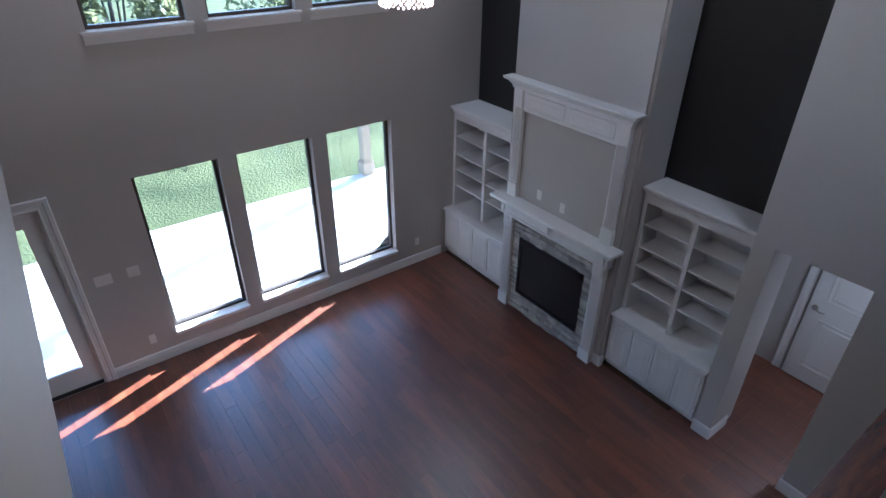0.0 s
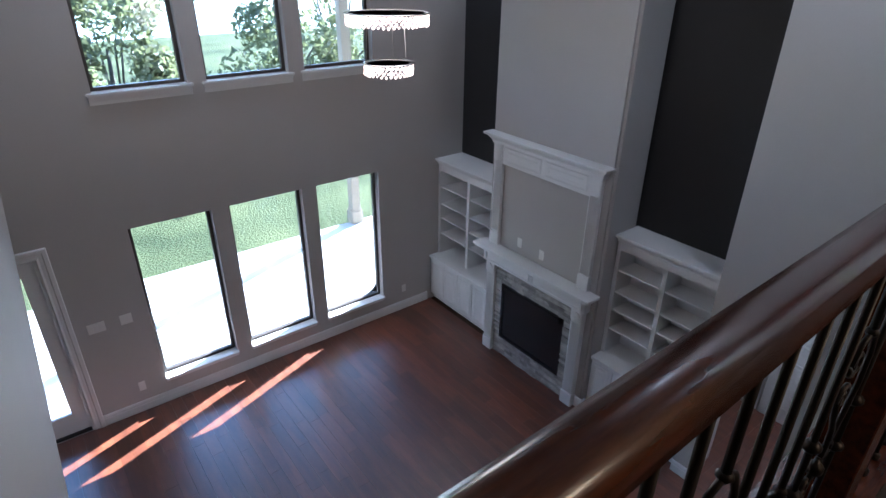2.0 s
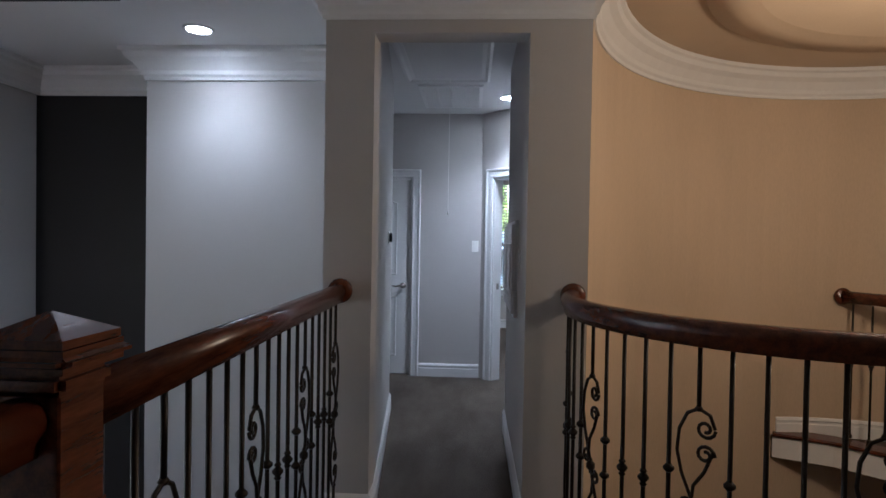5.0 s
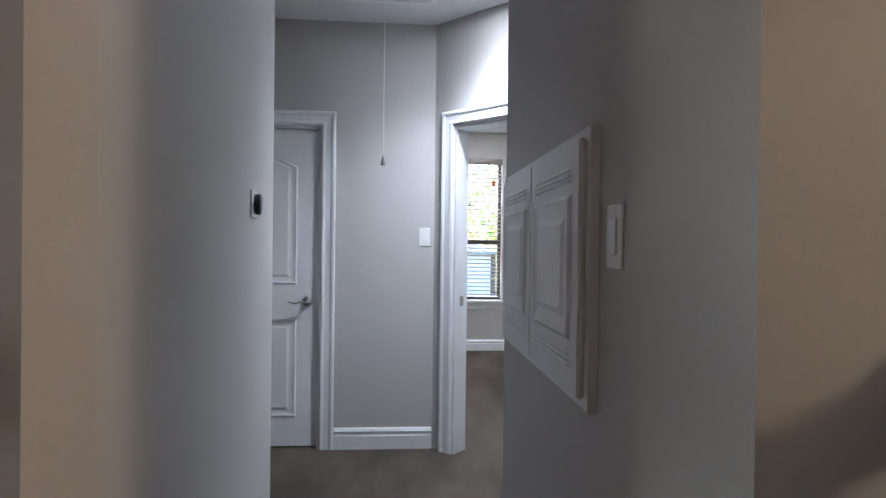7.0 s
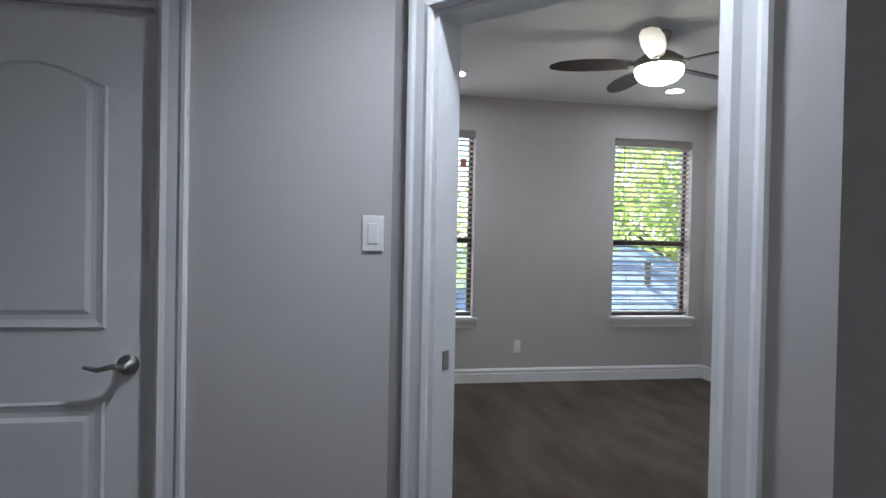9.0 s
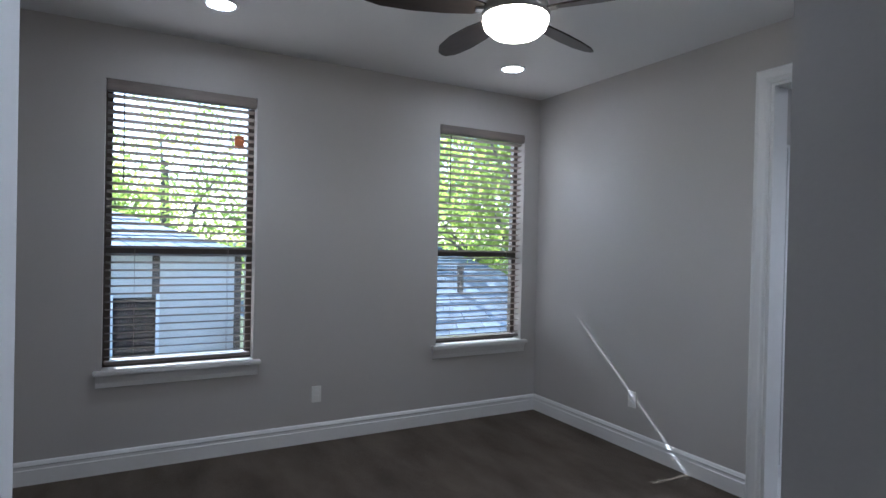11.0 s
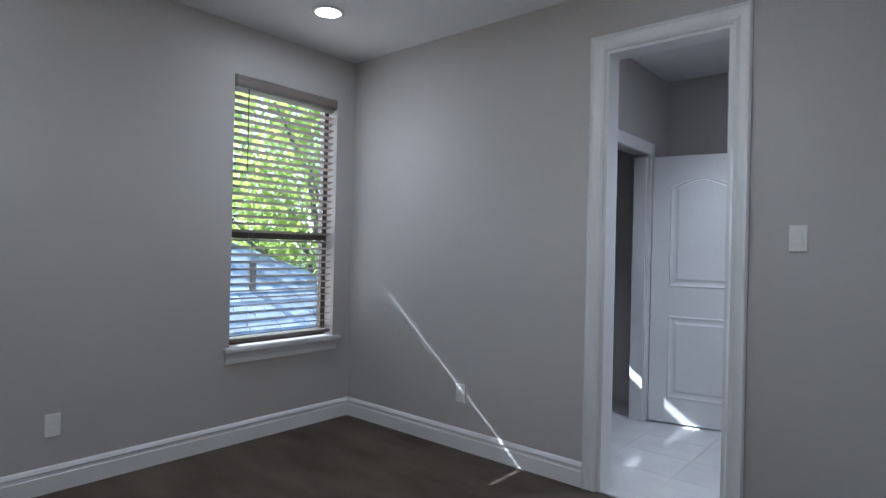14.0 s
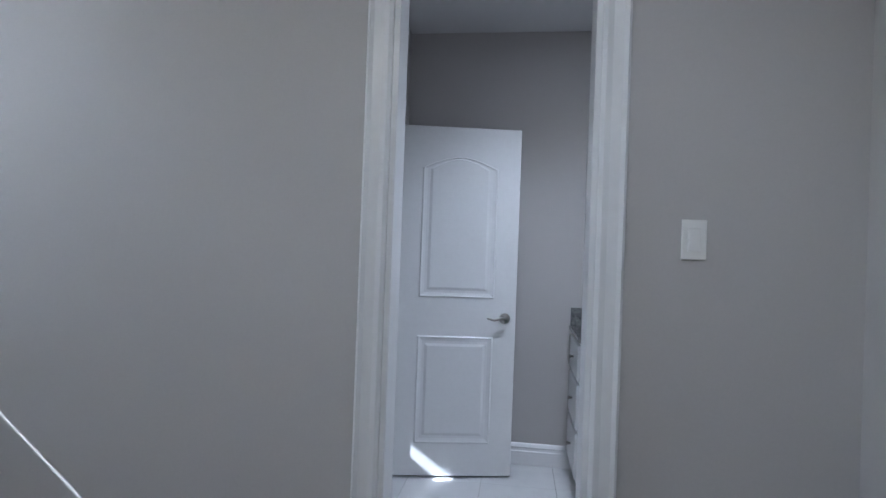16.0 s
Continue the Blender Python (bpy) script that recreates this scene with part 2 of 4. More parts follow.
def lathe(bm, prof, n=20, at=(0, 0, 0), axis="z"):
    """Turn a profile of (radius, height)."""
    rings = []
    for r, h in prof:
        ring = []
        for k in range(n):
            a = 2 * math.pi * k / n
            c = (r * math.cos(a), r * math.sin(a), h)
            c = {"z": c, "x": (c[2], c[0], c[1]), "y": (c[0], c[2], c[1])}[axis]
            ring.append(bm.verts.new(Vector(c) + Vector(at)))
        rings.append(ring)
    for a, b in zip(rings, rings[1:]):
        for k in range(n):
            bm.faces.new((a[k], a[(k + 1) % n], b[(k + 1) % n], b[k]))
    bm.faces.new(rings[0][::-1])
    bm.faces.new(rings[-1])
    return bm


def prism(bm, outline, z0, z1):
    lo = [bm.verts.new((x, y, z0)) for x, y in outline]
    hi = [bm.verts.new((x, y, z1)) for x, y in outline]
    n = len(lo)
    bm.faces.new(lo[::-1])
    bm.faces.new(hi)
    for i in range(n):
        bm.faces.new((lo[i], lo[(i + 1) % n], hi[(i + 1) % n], hi[i]))
    return bm


BASE_PROFILE = [(0, 0), (0.016, 0), (0.016, 0.085), (0.012, 0.09), (0.012, 0.105), (0.017, 0.112), (0.010, 0.128), (0.004, 0.135), (0, 0.135)]
CROWN_PROFILE = [(0, 0), (0.012, 0), (0.016, 0.02), (0.03, 0.035), (0.035, 0.06), (0.07, 0.11), (0.105, 0.135), (0.115, 0.165), (0.135, 0.175), (0.135, 0.2), (0, 0.2)]


def baseboard(pts, z, flip=1):
    bm = bmesh.new()
    sweep(bm, [(x, y, z) for x, y in pts], BASE_PROFILE, flip=flip)
    return setting("baseboard", bm, WHITE)


def crown(pts, z, flip=1, mat=None):
    bm = bmesh.new()
    sweep(bm, [(x, y, z) for x, y in pts], CROWN_PROFILE, flip=flip)
    return setting("trim", bm, mat or WHITE)


def casing(m, w, h, deep, cw=0.09, head=True):
    """White door casing on the face y=0 of a local opening 0..w wide, with the jamb lining running to y=deep."""
    rim = [(0, 0), (0, -0.012), (0.012, -0.02), (0.03, -0.014), (0.06, -0.016), (0.07, -0.024), (cw - 0.008, -0.026), (cw, -0.018), (cw, 0)]
    bm = bmesh.new()
    rings = []
    for (x, z), (ox, oz) in (((0, 0), (-1, 0)), ((0, h), (-1, 1)), ((w, h), (1, 1)), ((w, 0), (1, 0))):
        rings.append([bm.verts.new((x + ox * a, b, z + oz * a)) for a, b in rim])
    for r, s in zip(rings, rings[1:]):
        for j in range(len(rim)):
            bm.faces.new((r[j], r[(j + 1) % len(rim)], s[(j + 1) % len(rim)], s[j]))
    t = 0.018
    box(bm, 0.0, t, 0.001, deep, 0, h - t)
    box(bm, w - t, w, 0.001, deep, 0, h - t)
    box(bm, 0.0, w, 0.001, deep, h - t, h - 0.001)
    ob = setting("trim", bm, WHITE)
    ob.matrix_basis = m
    return ob


def arch_loop(x0, x1, z0, z1, rise, n=10):
    pts = [(x0, z0), (x1, z0), (x1, z1)]
    if rise:
        for i in range(1, n):
            u = i / n
            pts.append((x1 + (x0 - x1) * u, z1 + rise * math.sin(math.pi * u)))
    pts.append((x0, z1))
    return pts


def inset_loop(pts, d):
    cx, cz = sum(p[0] for p in pts) / len(pts), sum(p[1] for p in pts) / len(pts)
    w, h = max(abs(p[0] - cx) for p in pts), max(abs(p[1] - cz) for p in pts)
    return [(cx + (x - cx) * (1 - d / w), cz + (z - cz) * (1 - d / h)) for x, z in pts]


def panel(bm, pts, y, s):
    """A moulded door panel on the face y (s: outward sign): a sunk bevel round a raised field."""
    prof = [(0, 0.0005), (0.008, 0.007), (0.016, 0.004), (0.03, -0.002 + 0.003), (0.045, 0.001), (0.06, 0.006)]
    rings = [[bm.verts.new((x, y + s * o, z)) for x, z in inset_loop(pts, d)] for d, o in prof]
    n = len(pts)
    for a, b in zip(rings, rings[1:]):
        for k in range(n):
            bm.faces.new((a[k], a[(k + 1) % n], b[(k + 1) % n], b[k]))
    bm.faces.new(rings[-1])


def lever(parent, x, z, y, s, way):
    bm = bmesh.new()
    lathe(bm, [(0.032, 0), (0.032, s * 0.008), (0.026, s * 0.014), (0.012, s * 0.016), (0.011, s * 0.045), (0.0, s * 0.046)], 18, (x, y, z), "y")
    part("rosette", bm, NICKEL, parent, "satin nickel lever rosette", True)
    bm = bmesh.new()
    tube(bm, [(x, y + s * 0.045, z), (x + way * 0.03, y + s * 0.05, z + 0.004), (x + way * 0.07, y + s * 0.05, z - 0.006), (x + way * 0.11, y + s * 0.048, z + 0.003)], [0.009, 0.009, 0.008, 0.005], 8)
    part("handle", bm, NICKEL, parent, "satin nickel curved lever handle", True)


def panel_door(name, m, w, h, label, way=-1, knob=True):
    """A two-panel arch-top door; local x across from the hinge, z up."""
    d = thing(name, label, "door", m)
    part("slab", soft_box(0, w, -0.0175, 0.0175, 0.012, h, 0.003, 1), WHITE, d)
    for s in (1, -1):
        for z0, z1, rise in ((0.20, 0.82, 0.0), (1.04, h - 0.24, 0.065)):
            bm = bmesh.new()
            panel(bm, arch_loop(0.13, w - 0.13, z0, z1, rise), s * 0.0176, s)
            part("panel", bm, WHITE, d)
        if knob:
            lever(d, w - 0.065, 0.93, s * 0.0175, s, way)
    return d


def plate(name, m, label, kind="switch", gangs=1):
    """Wall plate, local y toward the room."""
    p = thing(name, label, "light switch" if kind == "switch" else "outlet", m)
    w = 0.07 + 0.046 * (gangs - 1)
    part("cover", soft_box(-w / 2, w / 2, 0, 0.006, -0.058, 0.058, 0.002, 1), PLASTIC, p)
    for g in range(gangs):
        x = (g - (gangs - 1) / 2) * 0.046
        if kind == "switch":
            part("rocker", soft_box(x - 0.0165, x + 0.0165, 0.0062, 0.010, -0.033, 0.033, 0.001, 1), PLASTIC, p)
        else:
            for z in (-0.02, 0.02):
                part("socket", soft_box(x - 0.016, x + 0.016, 0.0062, 0.008, z - 0.014, z + 0.014, 0.002, 1), PLASTIC, p)
    return p


def can_light(x, y, z, group):
    c = thing("recessed_light", "round white recessed ceiling light, lit", "ceiling light", pose(x, y, z), group)
    bm = bmesh.new()
    lathe(bm, [(0.095, 0), (0.095, -0.006), (0.075, -0.010), (0.072, -0.002), (0.072, 0.0)], 24)
    part("trim_ring", bm, WHITE, c, smooth=True)
    bm = bmesh.new()
    lathe(bm, [(0.071, -0.001), (0.071, -0.005), (0.0, -0.006)], 24)
    part("lens", bm, CANGLOW, c, "glowing white lens")
    return c

# ---- structure ----
UF, CZ = 3.15, 5.85
NY, EX, DX, WX = 5.45, 4.05, 4.5, -0.52
WINX = [(0.28, 1.11), (1.295, 2.165), (2.35, 3.22)]
LOWZ, UPZ = (0.33, 2.20), (3.54, 5.43)
OX, PN, PS = 2.95, -0.505, -1.27
DN = 4.62

bm = bmesh.new()
holed(bm, "x", NY, NY + 0.20, -5.0, DN + 0.16, -0.2, 6.1,
      [(a, b, *z) for a, b in WINX for z in (LOWZ, UPZ)] + [(-1.44, -0.53, 0.0, 2.10)])
setting("wall_north", bm, PAINT, "tall greige painted wall with two rows of windows")
setting("wall_west", boxes((-0.75, -0.60, 0.25, NY, 2.8, 6.1)), PAINT, "greige textured upper wall above an opening")
setting("ceiling_kitchen", boxes((-5, -0.751, -0.19, NY, 2.8, 2.9)), CEIL)
setting("wall_kitchen", boxes((-5.16, -5.0, -6.2, NY + 0.16, -0.2, 6.1), (-5.0, 4.7, -6.36, -6.2, -0.2, 6.1)), PAINT)
setting("wall_alcove", boxes((DX, DX + 0.16, 1.31, 3.3, -0.2, 6.1), (DN, DN + 0.16, 3.3, NY, -0.2, 6.1)), DARK, "charcoal painted alcove wall beside the chimney breast")
bm = bmesh.new()
holed(bm, "y", EX, EX + 0.3, -0.26, 1.30, -0.2, 6.1, [(0.43, 1.125, -0.05, 2.18)])
box(bm, EX + 0.3, DX, 1.14, 1.30, -0.2, 6.1)
setting("wall_east", bm, PAINT, "greige painted wall with a plain opening to the hall")
bm = soft_box(3.99, DX - 0.003, 2.44, 4.15, 0, CZ, 0.03, 4)
setting("chimney_breast", bm, PAINT, "full-height greige chimney breast with rounded corners")
# upper hall block with the passage through it
bm = bmesh.new()
holed(bm, "y", OX, OX + 0.14, -1.57, -0.26, UF - 0.3, 6.1, [(PS, PN, UF - 0.02, 5.585)])
prism(bm, [(OX + 0.14, PN), (4.83, -0.335), (4.83, -0.26), (OX + 0.14, -0.26)], UF - 0.3, 6.1)
box(bm, OX + 0.14, 4.465, PS - 0.14, PS, UF - 0.3, 6.1)
setting("wall_passage", bm, PAINT, "greige walls and header of a narrow upper passage")
bm = bmesh.new()
holed(bm, "y", 6.0, 6.12, -1.09, 0.6, UF - 0.3, 6.1, [(-0.375, 0.365, UF - 0.02, UF + 2.04)])
box(bm, 4.35, 6.0, 0.5, 0.6, UF - 0.3, 6.1)
box(bm, 4.70, 4.829, -0.259, 0.5, UF - 0.3, 6.1)
setting("wall_vestibule", bm, PAINT)
setting("wall_behind_door", boxes((6.3, 6.36, -0.6, 0.6, UF, 5.4)), PAINT)
# the slanted wall with the bedroom door: local x runs south-west from (6.0, -1.09)
SLANT = Matrix.Translation((6.0, -1.09, 0)) @ pose(0, 0, 0, 0, 0, -135)
bm = bmesh.new()
holed(bm, "x", 0, 0.12, 0.0, 1.30, UF - 0.3, 6.1, [(0.16, 0.985, UF - 0.02, UF + 2.04)])
ob = setting("wall_slanted", bm, PAINT, "short slanted greige wall with the bedroom doorway")
ob.matrix_basis = SLANT
setting("wall_hall_south", boxes((4.464, 5.11, -2.18, -2.06, UF - 0.3, 6.1), (4.33, 4.464, -2.18, PS - 0.14, UF - 0.3, 6.1)), PAINT)
# bedroom
BX, BY, BW = 9.39, -4.52, 5.97
bm = bmesh.new()
# third hole: unseen slit, sized to throw a sun streak into the bathroom
holed(bm, "y", BX, BX + 0.16, BY - 2.2, -0.3, UF - 0.3, 6.1, [(-2.13, -1.25, 3.77, 5.53), (-4.36, -3.53, 3.77, 5.53), (-5.52, -5.22, 4.83, 5.035)])
setting("wall_bedroom_east", bm, PAINT, "greige bedroom wall with two blind-covered windows")
bm = bmesh.new()
holed(bm, "x", BY - 0.13, BY, 5.2, BX, UF - 0.3, 6.1, [(6.705, 7.335, UF - 0.03, 5.52)])
setting("wall_bedroom_south", bm, PAINT, "greige bedroom wall with a tall bathroom opening")
setting("wall_bedroom_west", boxes((BW - 0.12, BW, BY, -2.35, UF - 0.3, 6.1)), PAINT)
setting("wall_bedroom_nook", boxes((5.0, BW - 0.12, -2.47, -2.35, UF - 0.3, 6.1), (5.0, 5.12, -2.35, -2.18, UF - 0.3, 6.1)), PAINT)
setting("wall_bedroom_north", boxes((6.12, BX, -0.42, -0.3, UF - 0.3, 6.1)), PAINT)
# bathroom
bm = bmesh.new()
holed(bm, "y", 7.66, 7.76, -6.4, BY - 0.13, UF, CZ, [(-6.0, -5.28, UF, UF + 2.05)])
setting("wall_bath_east", bm, PAINT)
setting("wall_bath_south", boxes((5.3, BX, -6.52, -6.40, UF - 0.3, 6.1)), PAINT)
setting("wall_bath_west", boxes((5.3, 5.42, -6.40, BY - 0.13, UF - 0.3, 6.1)), PAINT)
# lower hall behind the opening
setting("wall_lower_hall", boxes((5.63, 5.75, -0.6, 2.1, -0.1, 2.9), (DX + 0.17, 5.63, 1.5, 1.6, -0.1, 2.9), (EX + 0.3, 5.63, -0.7, -0.6, -0.1, 2.9)), PAINT)

# floors and ceilings
setting("floor_slab", boxes((-5.0, 6.0, -6.2, NY, -0.2, -0.012)), TIMBER)
RC, RR = (2.60, -2.335), 0.95
arc = [(RC[0] + RR * math.cos(radians(a)), RC[1] + RR * math.sin(radians(a))) for a in range(66, 205, 6)]
bm = bmesh.new()
prism(bm, [(-5.0, -0.20), (OX + 0.14, -0.20), (OX + 0.14, -1.49)] + arc + [(1.72, -6.2), (-5.0, -6.2)], 2.85, UF)
setting("floor_bridge", bm, CARPET, "taupe carpeted upper landing")
setting("floor_hall", boxes((OX + 0.14, 4.4, -1.41, -0.26, 2.85, UF), (4.4, 5.0, -2.2, 0.6, 2.85, UF), (5.0, BX, -4.52, 0.6, 2.85, UF)), CARPET, "taupe carpeted hall and bedroom floor")
setting("floor_bath_slab", boxes((5.3, BX, -6.5, BY, 2.85, UF - 0.012)), CONCRETE)
setting("trim", boxes((-5.0, OX - 0.001, -0.43, -0.19, UF, UF + 0.022), (-5.0, OX - 0.001, -0.21, -0.185, 2.9, UF + 0.02)), RAILW, "stained wooden landing edge")
TX0, TX1, TY0, TY1 = 0.2, 3.19, 0.95, 4.75
bm = bmesh.new()
for r in ((-5, 0.2, -6.2, NY), (TX1, DX, -0.3, NY), (TX0, TX1, TY1, NY), (TX0, TX1, -6.2, TY0), (TX1, OX + 0.1, -1.5, -0.3)):
    box(bm, r[0], r[1], r[2], r[3], CZ, CZ + 0.12)
setting("ceiling", bm, CEIL, "flat white ceiling around a dark tray")
setting("ceiling_upper", boxes((OX, BX, -6.4, 0.6, CZ + 0.002, CZ + 0.1)), CEIL, "flat white hall and bedroom ceiling")
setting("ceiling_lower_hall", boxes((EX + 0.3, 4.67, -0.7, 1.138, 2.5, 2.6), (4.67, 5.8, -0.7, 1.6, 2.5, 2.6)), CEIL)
setting("roof_slab", boxes((-5.2, 9.6, -6.6, 5.7, 6.12, 6.3)), TIMBER)
tray = thing("ceiling_tray", "black recessed ceiling tray with grey circular panels", "ceiling tray", pose((TX0 + TX1) / 2, (TY0 + TY1) / 2, CZ))
hx, hy = (TX1 - TX0) / 2, (TY1 - TY0) / 2
part("side", boxes((-hx, -hx + 0.02, -hy, hy, -0.004, 0.2), (hx - 0.02, hx, -hy, hy, -0.004, 0.2), (-hx + 0.02, hx - 0.02, -hy, -hy + 0.02, -0.004, 0.2), (-hx + 0.02, hx - 0.02, hy - 0.02, hy, -0.004, 0.2)), BLACKT, tray)
part("back", boxes((-hx, hx, -hy, hy, 0.2, 0.23)), BLACKT, tray)
part("border", boxes((-hx + 0.02, -hx + 0.16, -hy + 0.02, hy - 0.02, 0.06, 0.199), (hx - 0.16, hx - 0.02, -hy + 0.02, hy - 0.02, 0.06, 0.199), (-hx + 0.16, hx - 0.16, -hy + 0.02, -hy + 0.16, 0.06, 0.199), (-hx + 0.16, hx - 0.16, hy - 0.16, hy - 0.02, 0.06, 0.199)), BLACKT, tray)
for r0, r1, z, mm in ((0.50, 0.62, 0.10, GREYT), (0.80, 1.0, 0.08, GREYT), (1.18, 1.32, 0.11, GREYT)):
    bm = bmesh.new()
    for k in range(64):
        a, b = 2 * math.pi * k / 64, 2 * math.pi * (k + 1) / 64
        q = [(r0, a), (r1, a), (r1, b), (r0, b)]
        lo = [bm.verts.new((r * math.cos(t), r * math.sin(t), z)) for r, t in q]
        hi = [bm.verts.new((r * math.cos(t), r * math.sin(t), 0.199)) for r, t in q]
        bm.faces.new(lo)
        bm.faces.new((lo[0], lo[3], hi[3], hi[0]))
        bm.faces.new((lo[1], hi[1], hi[2], lo[2]))
    bmesh.ops.remove_doubles(bm, verts=bm.verts[:], dist=1e-4)
    part("ring", bm, mm, tray, "raised grey ring")
for sx in (-1, 1):
    for sy in (-1, 1):
        bm = bmesh.new()
        out = [(sx * (hx - 0.25), sy * (hy - 0.25)), (sx * (hx - 0.25), sy * 0.75)]
        for k in range(9):
            a = math.atan2(0.75, 1.35) + (math.pi / 2 - 0.35 - math.atan2(0.75, 1.35)) * k / 8
            out.append((sx * min(1.44 * math.cos(a), hx - 0.26), sy * 1.44 * math.sin(a)))
        out.append((sx * 0.45, sy * (hy - 0.25)))
        prism(bm, out, 0.12, 0.199)
        part("corner_panel", bm, GREYT, tray, "grey spandrel panel")

# curved stair hall
CC, CR = (2.55, -3.50), 1.97
bm = bmesh.new()
ring = [(CC[0] + r * math.cos(radians(a)), CC[1] + r * math.sin(radians(a))) for r, rng in ((CR, range(78, -91, -4)), (CR + 0.14, range(-90, 79, 4))) for a in rng]
bmr = []
for r in (CR, CR + 0.14):
    bmr.append([[bm.verts.new((CC[0] + r * math.cos(radians(a)), CC[1] + r * math.sin(radians(a)), z)) for z in (-0.2, 6.1)] for a in range(78, -91, -4)])
for k in range(len(bmr[0]) - 1):
    for s in (0, 1):
        bm.faces.new((bmr[s][k][0], bmr[s][k + 1][0], bmr[s][k + 1][1], bmr[s][k][1]))
bm.faces.new((bmr[0][0][0], bmr[0][0][1], bmr[1][0][1], bmr[1][0][0]))
setting("wall_rotunda", bm, WARM, "tan curved stair hall wall", smooth=False)
wallarc = [(CC[0] + CR * math.cos(radians(a)), CC[1] + CR * math.sin(radians(a))) for a in range(78, -91, -4)]
crown(wallarc, CZ - 0.2, 1)
bm = bmesh.new()
prism(bm, [(CC[0] + CR * math.cos(radians(a)), CC[1] + CR * math.sin(radians(a))) for a in range(7, -91, -6)] + [(2.55, -4.75), (3.2, -4.55), (3.75, -4.2), (4.1, -3.88), (4.34, -3.62)], 2.98, UF)
setting("floor_far_landing", bm, CARPET, "carpeted far landing with white curved skirt")
setting("trim", sweep(bmesh.new(), [(4.50, -3.27, UF - 0.16), (4.34, -3.62, UF - 0.16), (4.1, -3.88, UF - 0.16), (3.75, -4.2, UF - 0.16), (3.2, -4.55, UF - 0.16), (2.55, -4.75, UF - 0.16)], [(0, 0), (0.02, 0), (0.02, 0.15), (0, 0.15)]), WHITE, "white curved stair skirt")
setting("trim", sweep(bmesh.new(), [(4.50, -3.27, UF), (4.34, -3.62, UF), (4.1, -3.88, UF), (3.75, -4.2, UF), (3.2, -4.55, UF), (2.55, -4.75, UF)], [(-0.12, 0.0), (0.035, 0.0), (0.04, 0.012), (0.035, 0.025), (-0.12, 0.025)]), RAILW, "stained wooden landing nosing")
setting("trim", sweep(bmesh.new(), [(x, y, UF + 0.0) for x, y in wallarc[18:]], BASE_PROFILE), WHITE)
# soft-edged dome ring in the stair hall ceiling
bm = bmesh.new()
lathe(bm, [(1.45, 0.001), (1.45, -0.02), (1.25, -0.035), (1.2, 0.02), (0.02, 0.02)], 64, (CC[0], CC[1], CZ))
setting("ceiling_dome", bm, WARM, "tan oval ceiling recess", smooth=True)
setting("ceiling_rotunda", boxes((0.4, 4.7, -6.0, -1.5, CZ + 0.0015, CZ + 0.0019)), WARM)

# baseboards
baseboard([(-0.42, NY), (3.99, NY)], 0, 1)
baseboard([(EX + 0.3, 1.125), (EX, 1.125), (EX, 1.30)], 0, -1)
baseboard([(EX, -0.26), (EX, 0.43), (EX + 0.3, 0.43)], 0, -1)
baseboard([(4.04, 2.44), (3.99, 2.44), (3.99, 2.54)], 0, -1)
baseboard([(OX, -0.27), (OX, PN), (OX + 0.14, PN), (4.83, -0.335)], UF, 1)
baseboard([(4.465, PS), (OX, PS), (OX, -1.56)], UF, 1)
baseboard([(6.0, -0.468), (6.0, -1.085)], UF, 1)
baseboard([(BX, -0.5), (BX, BY), (7.42, BY)], UF, 1)
baseboard([(6.60, BY), (BW, BY), (BW, -2.4)], UF, 1)
baseboard([(7.6, -6.40), (5.5, -6.40)], UF, 1)
baseboard([(7.66, BY - 0.14), (7.66, -5.2)], UF, 1)
# crowns of the tall room
crown([(-0.60, 0.25), (-0.60, NY), (DN, NY), (DN, 4.15), (3.99, 4.15), (3.99, 2.44), (DX, 2.44), (DX, 1.30), (EX, 1.30), (EX, -0.26), (OX, -0.26), (OX, -1.57)], CZ - 0.2, 1)


def picture_window(x0, x1, z0, z1, sill, tall):
    """A fixed window: bronze frame and pane set deep in the wall, white stool and apron inside."""
    w = thing("window", "fixed window with dark bronze frame and white sill", "window", pose((x0 + x1) / 2, NY, z0), "windows of the tall room")
    hw, h = (x1 - x0) / 2, z1 - z0
    part("frame", boxes((-hw, -hw + 0.035, 0.085, 0.14, 0, h), (hw - 0.035, hw, 0.085, 0.14, 0, h), (-hw + 0.035, hw - 0.035, 0.085, 0.14, 0, 0.035), (-hw + 0.035, hw - 0.035, 0.085, 0.14, h - 0.035, h)), BRONZE, w, "dark bronze frame")
    p = part("pane", boxes((-hw + 0.035, hw - 0.035, 0.11, 0.116, 0.035, h - 0.035)), GLASS, w, "clear pane")
    p.visible_shadow = False
    part("sill", soft_box(-hw - (0.05 if tall else 0.01), hw + (0.05 if tall else 0.01), -0.045, 0.084, -0.022, 0.003, 0.005), WHITE, w, "white wooden sill")
    if tall:
        bm = bmesh.new()
        sweep(bm, [(-hw - 0.035, 0, -0.105), (hw + 0.035, 0, -0.105)], [(0, 0), (0.010, 0), (0.014, 0.03), (0.03, 0.07), (0.034, 0.082), (0, 0.082)])
        part("apron", bm, WHITE, w)
    else:
        part("apron", boxes((-hw - 0.005, hw + 0.005, -0.014, -0.0005, -0.06, -0.0225)), WHITE, w)


for a, b in WINX:
    picture_window(a, b, *LOWZ, True, False)
    picture_window(a, b, *UPZ, True, True)

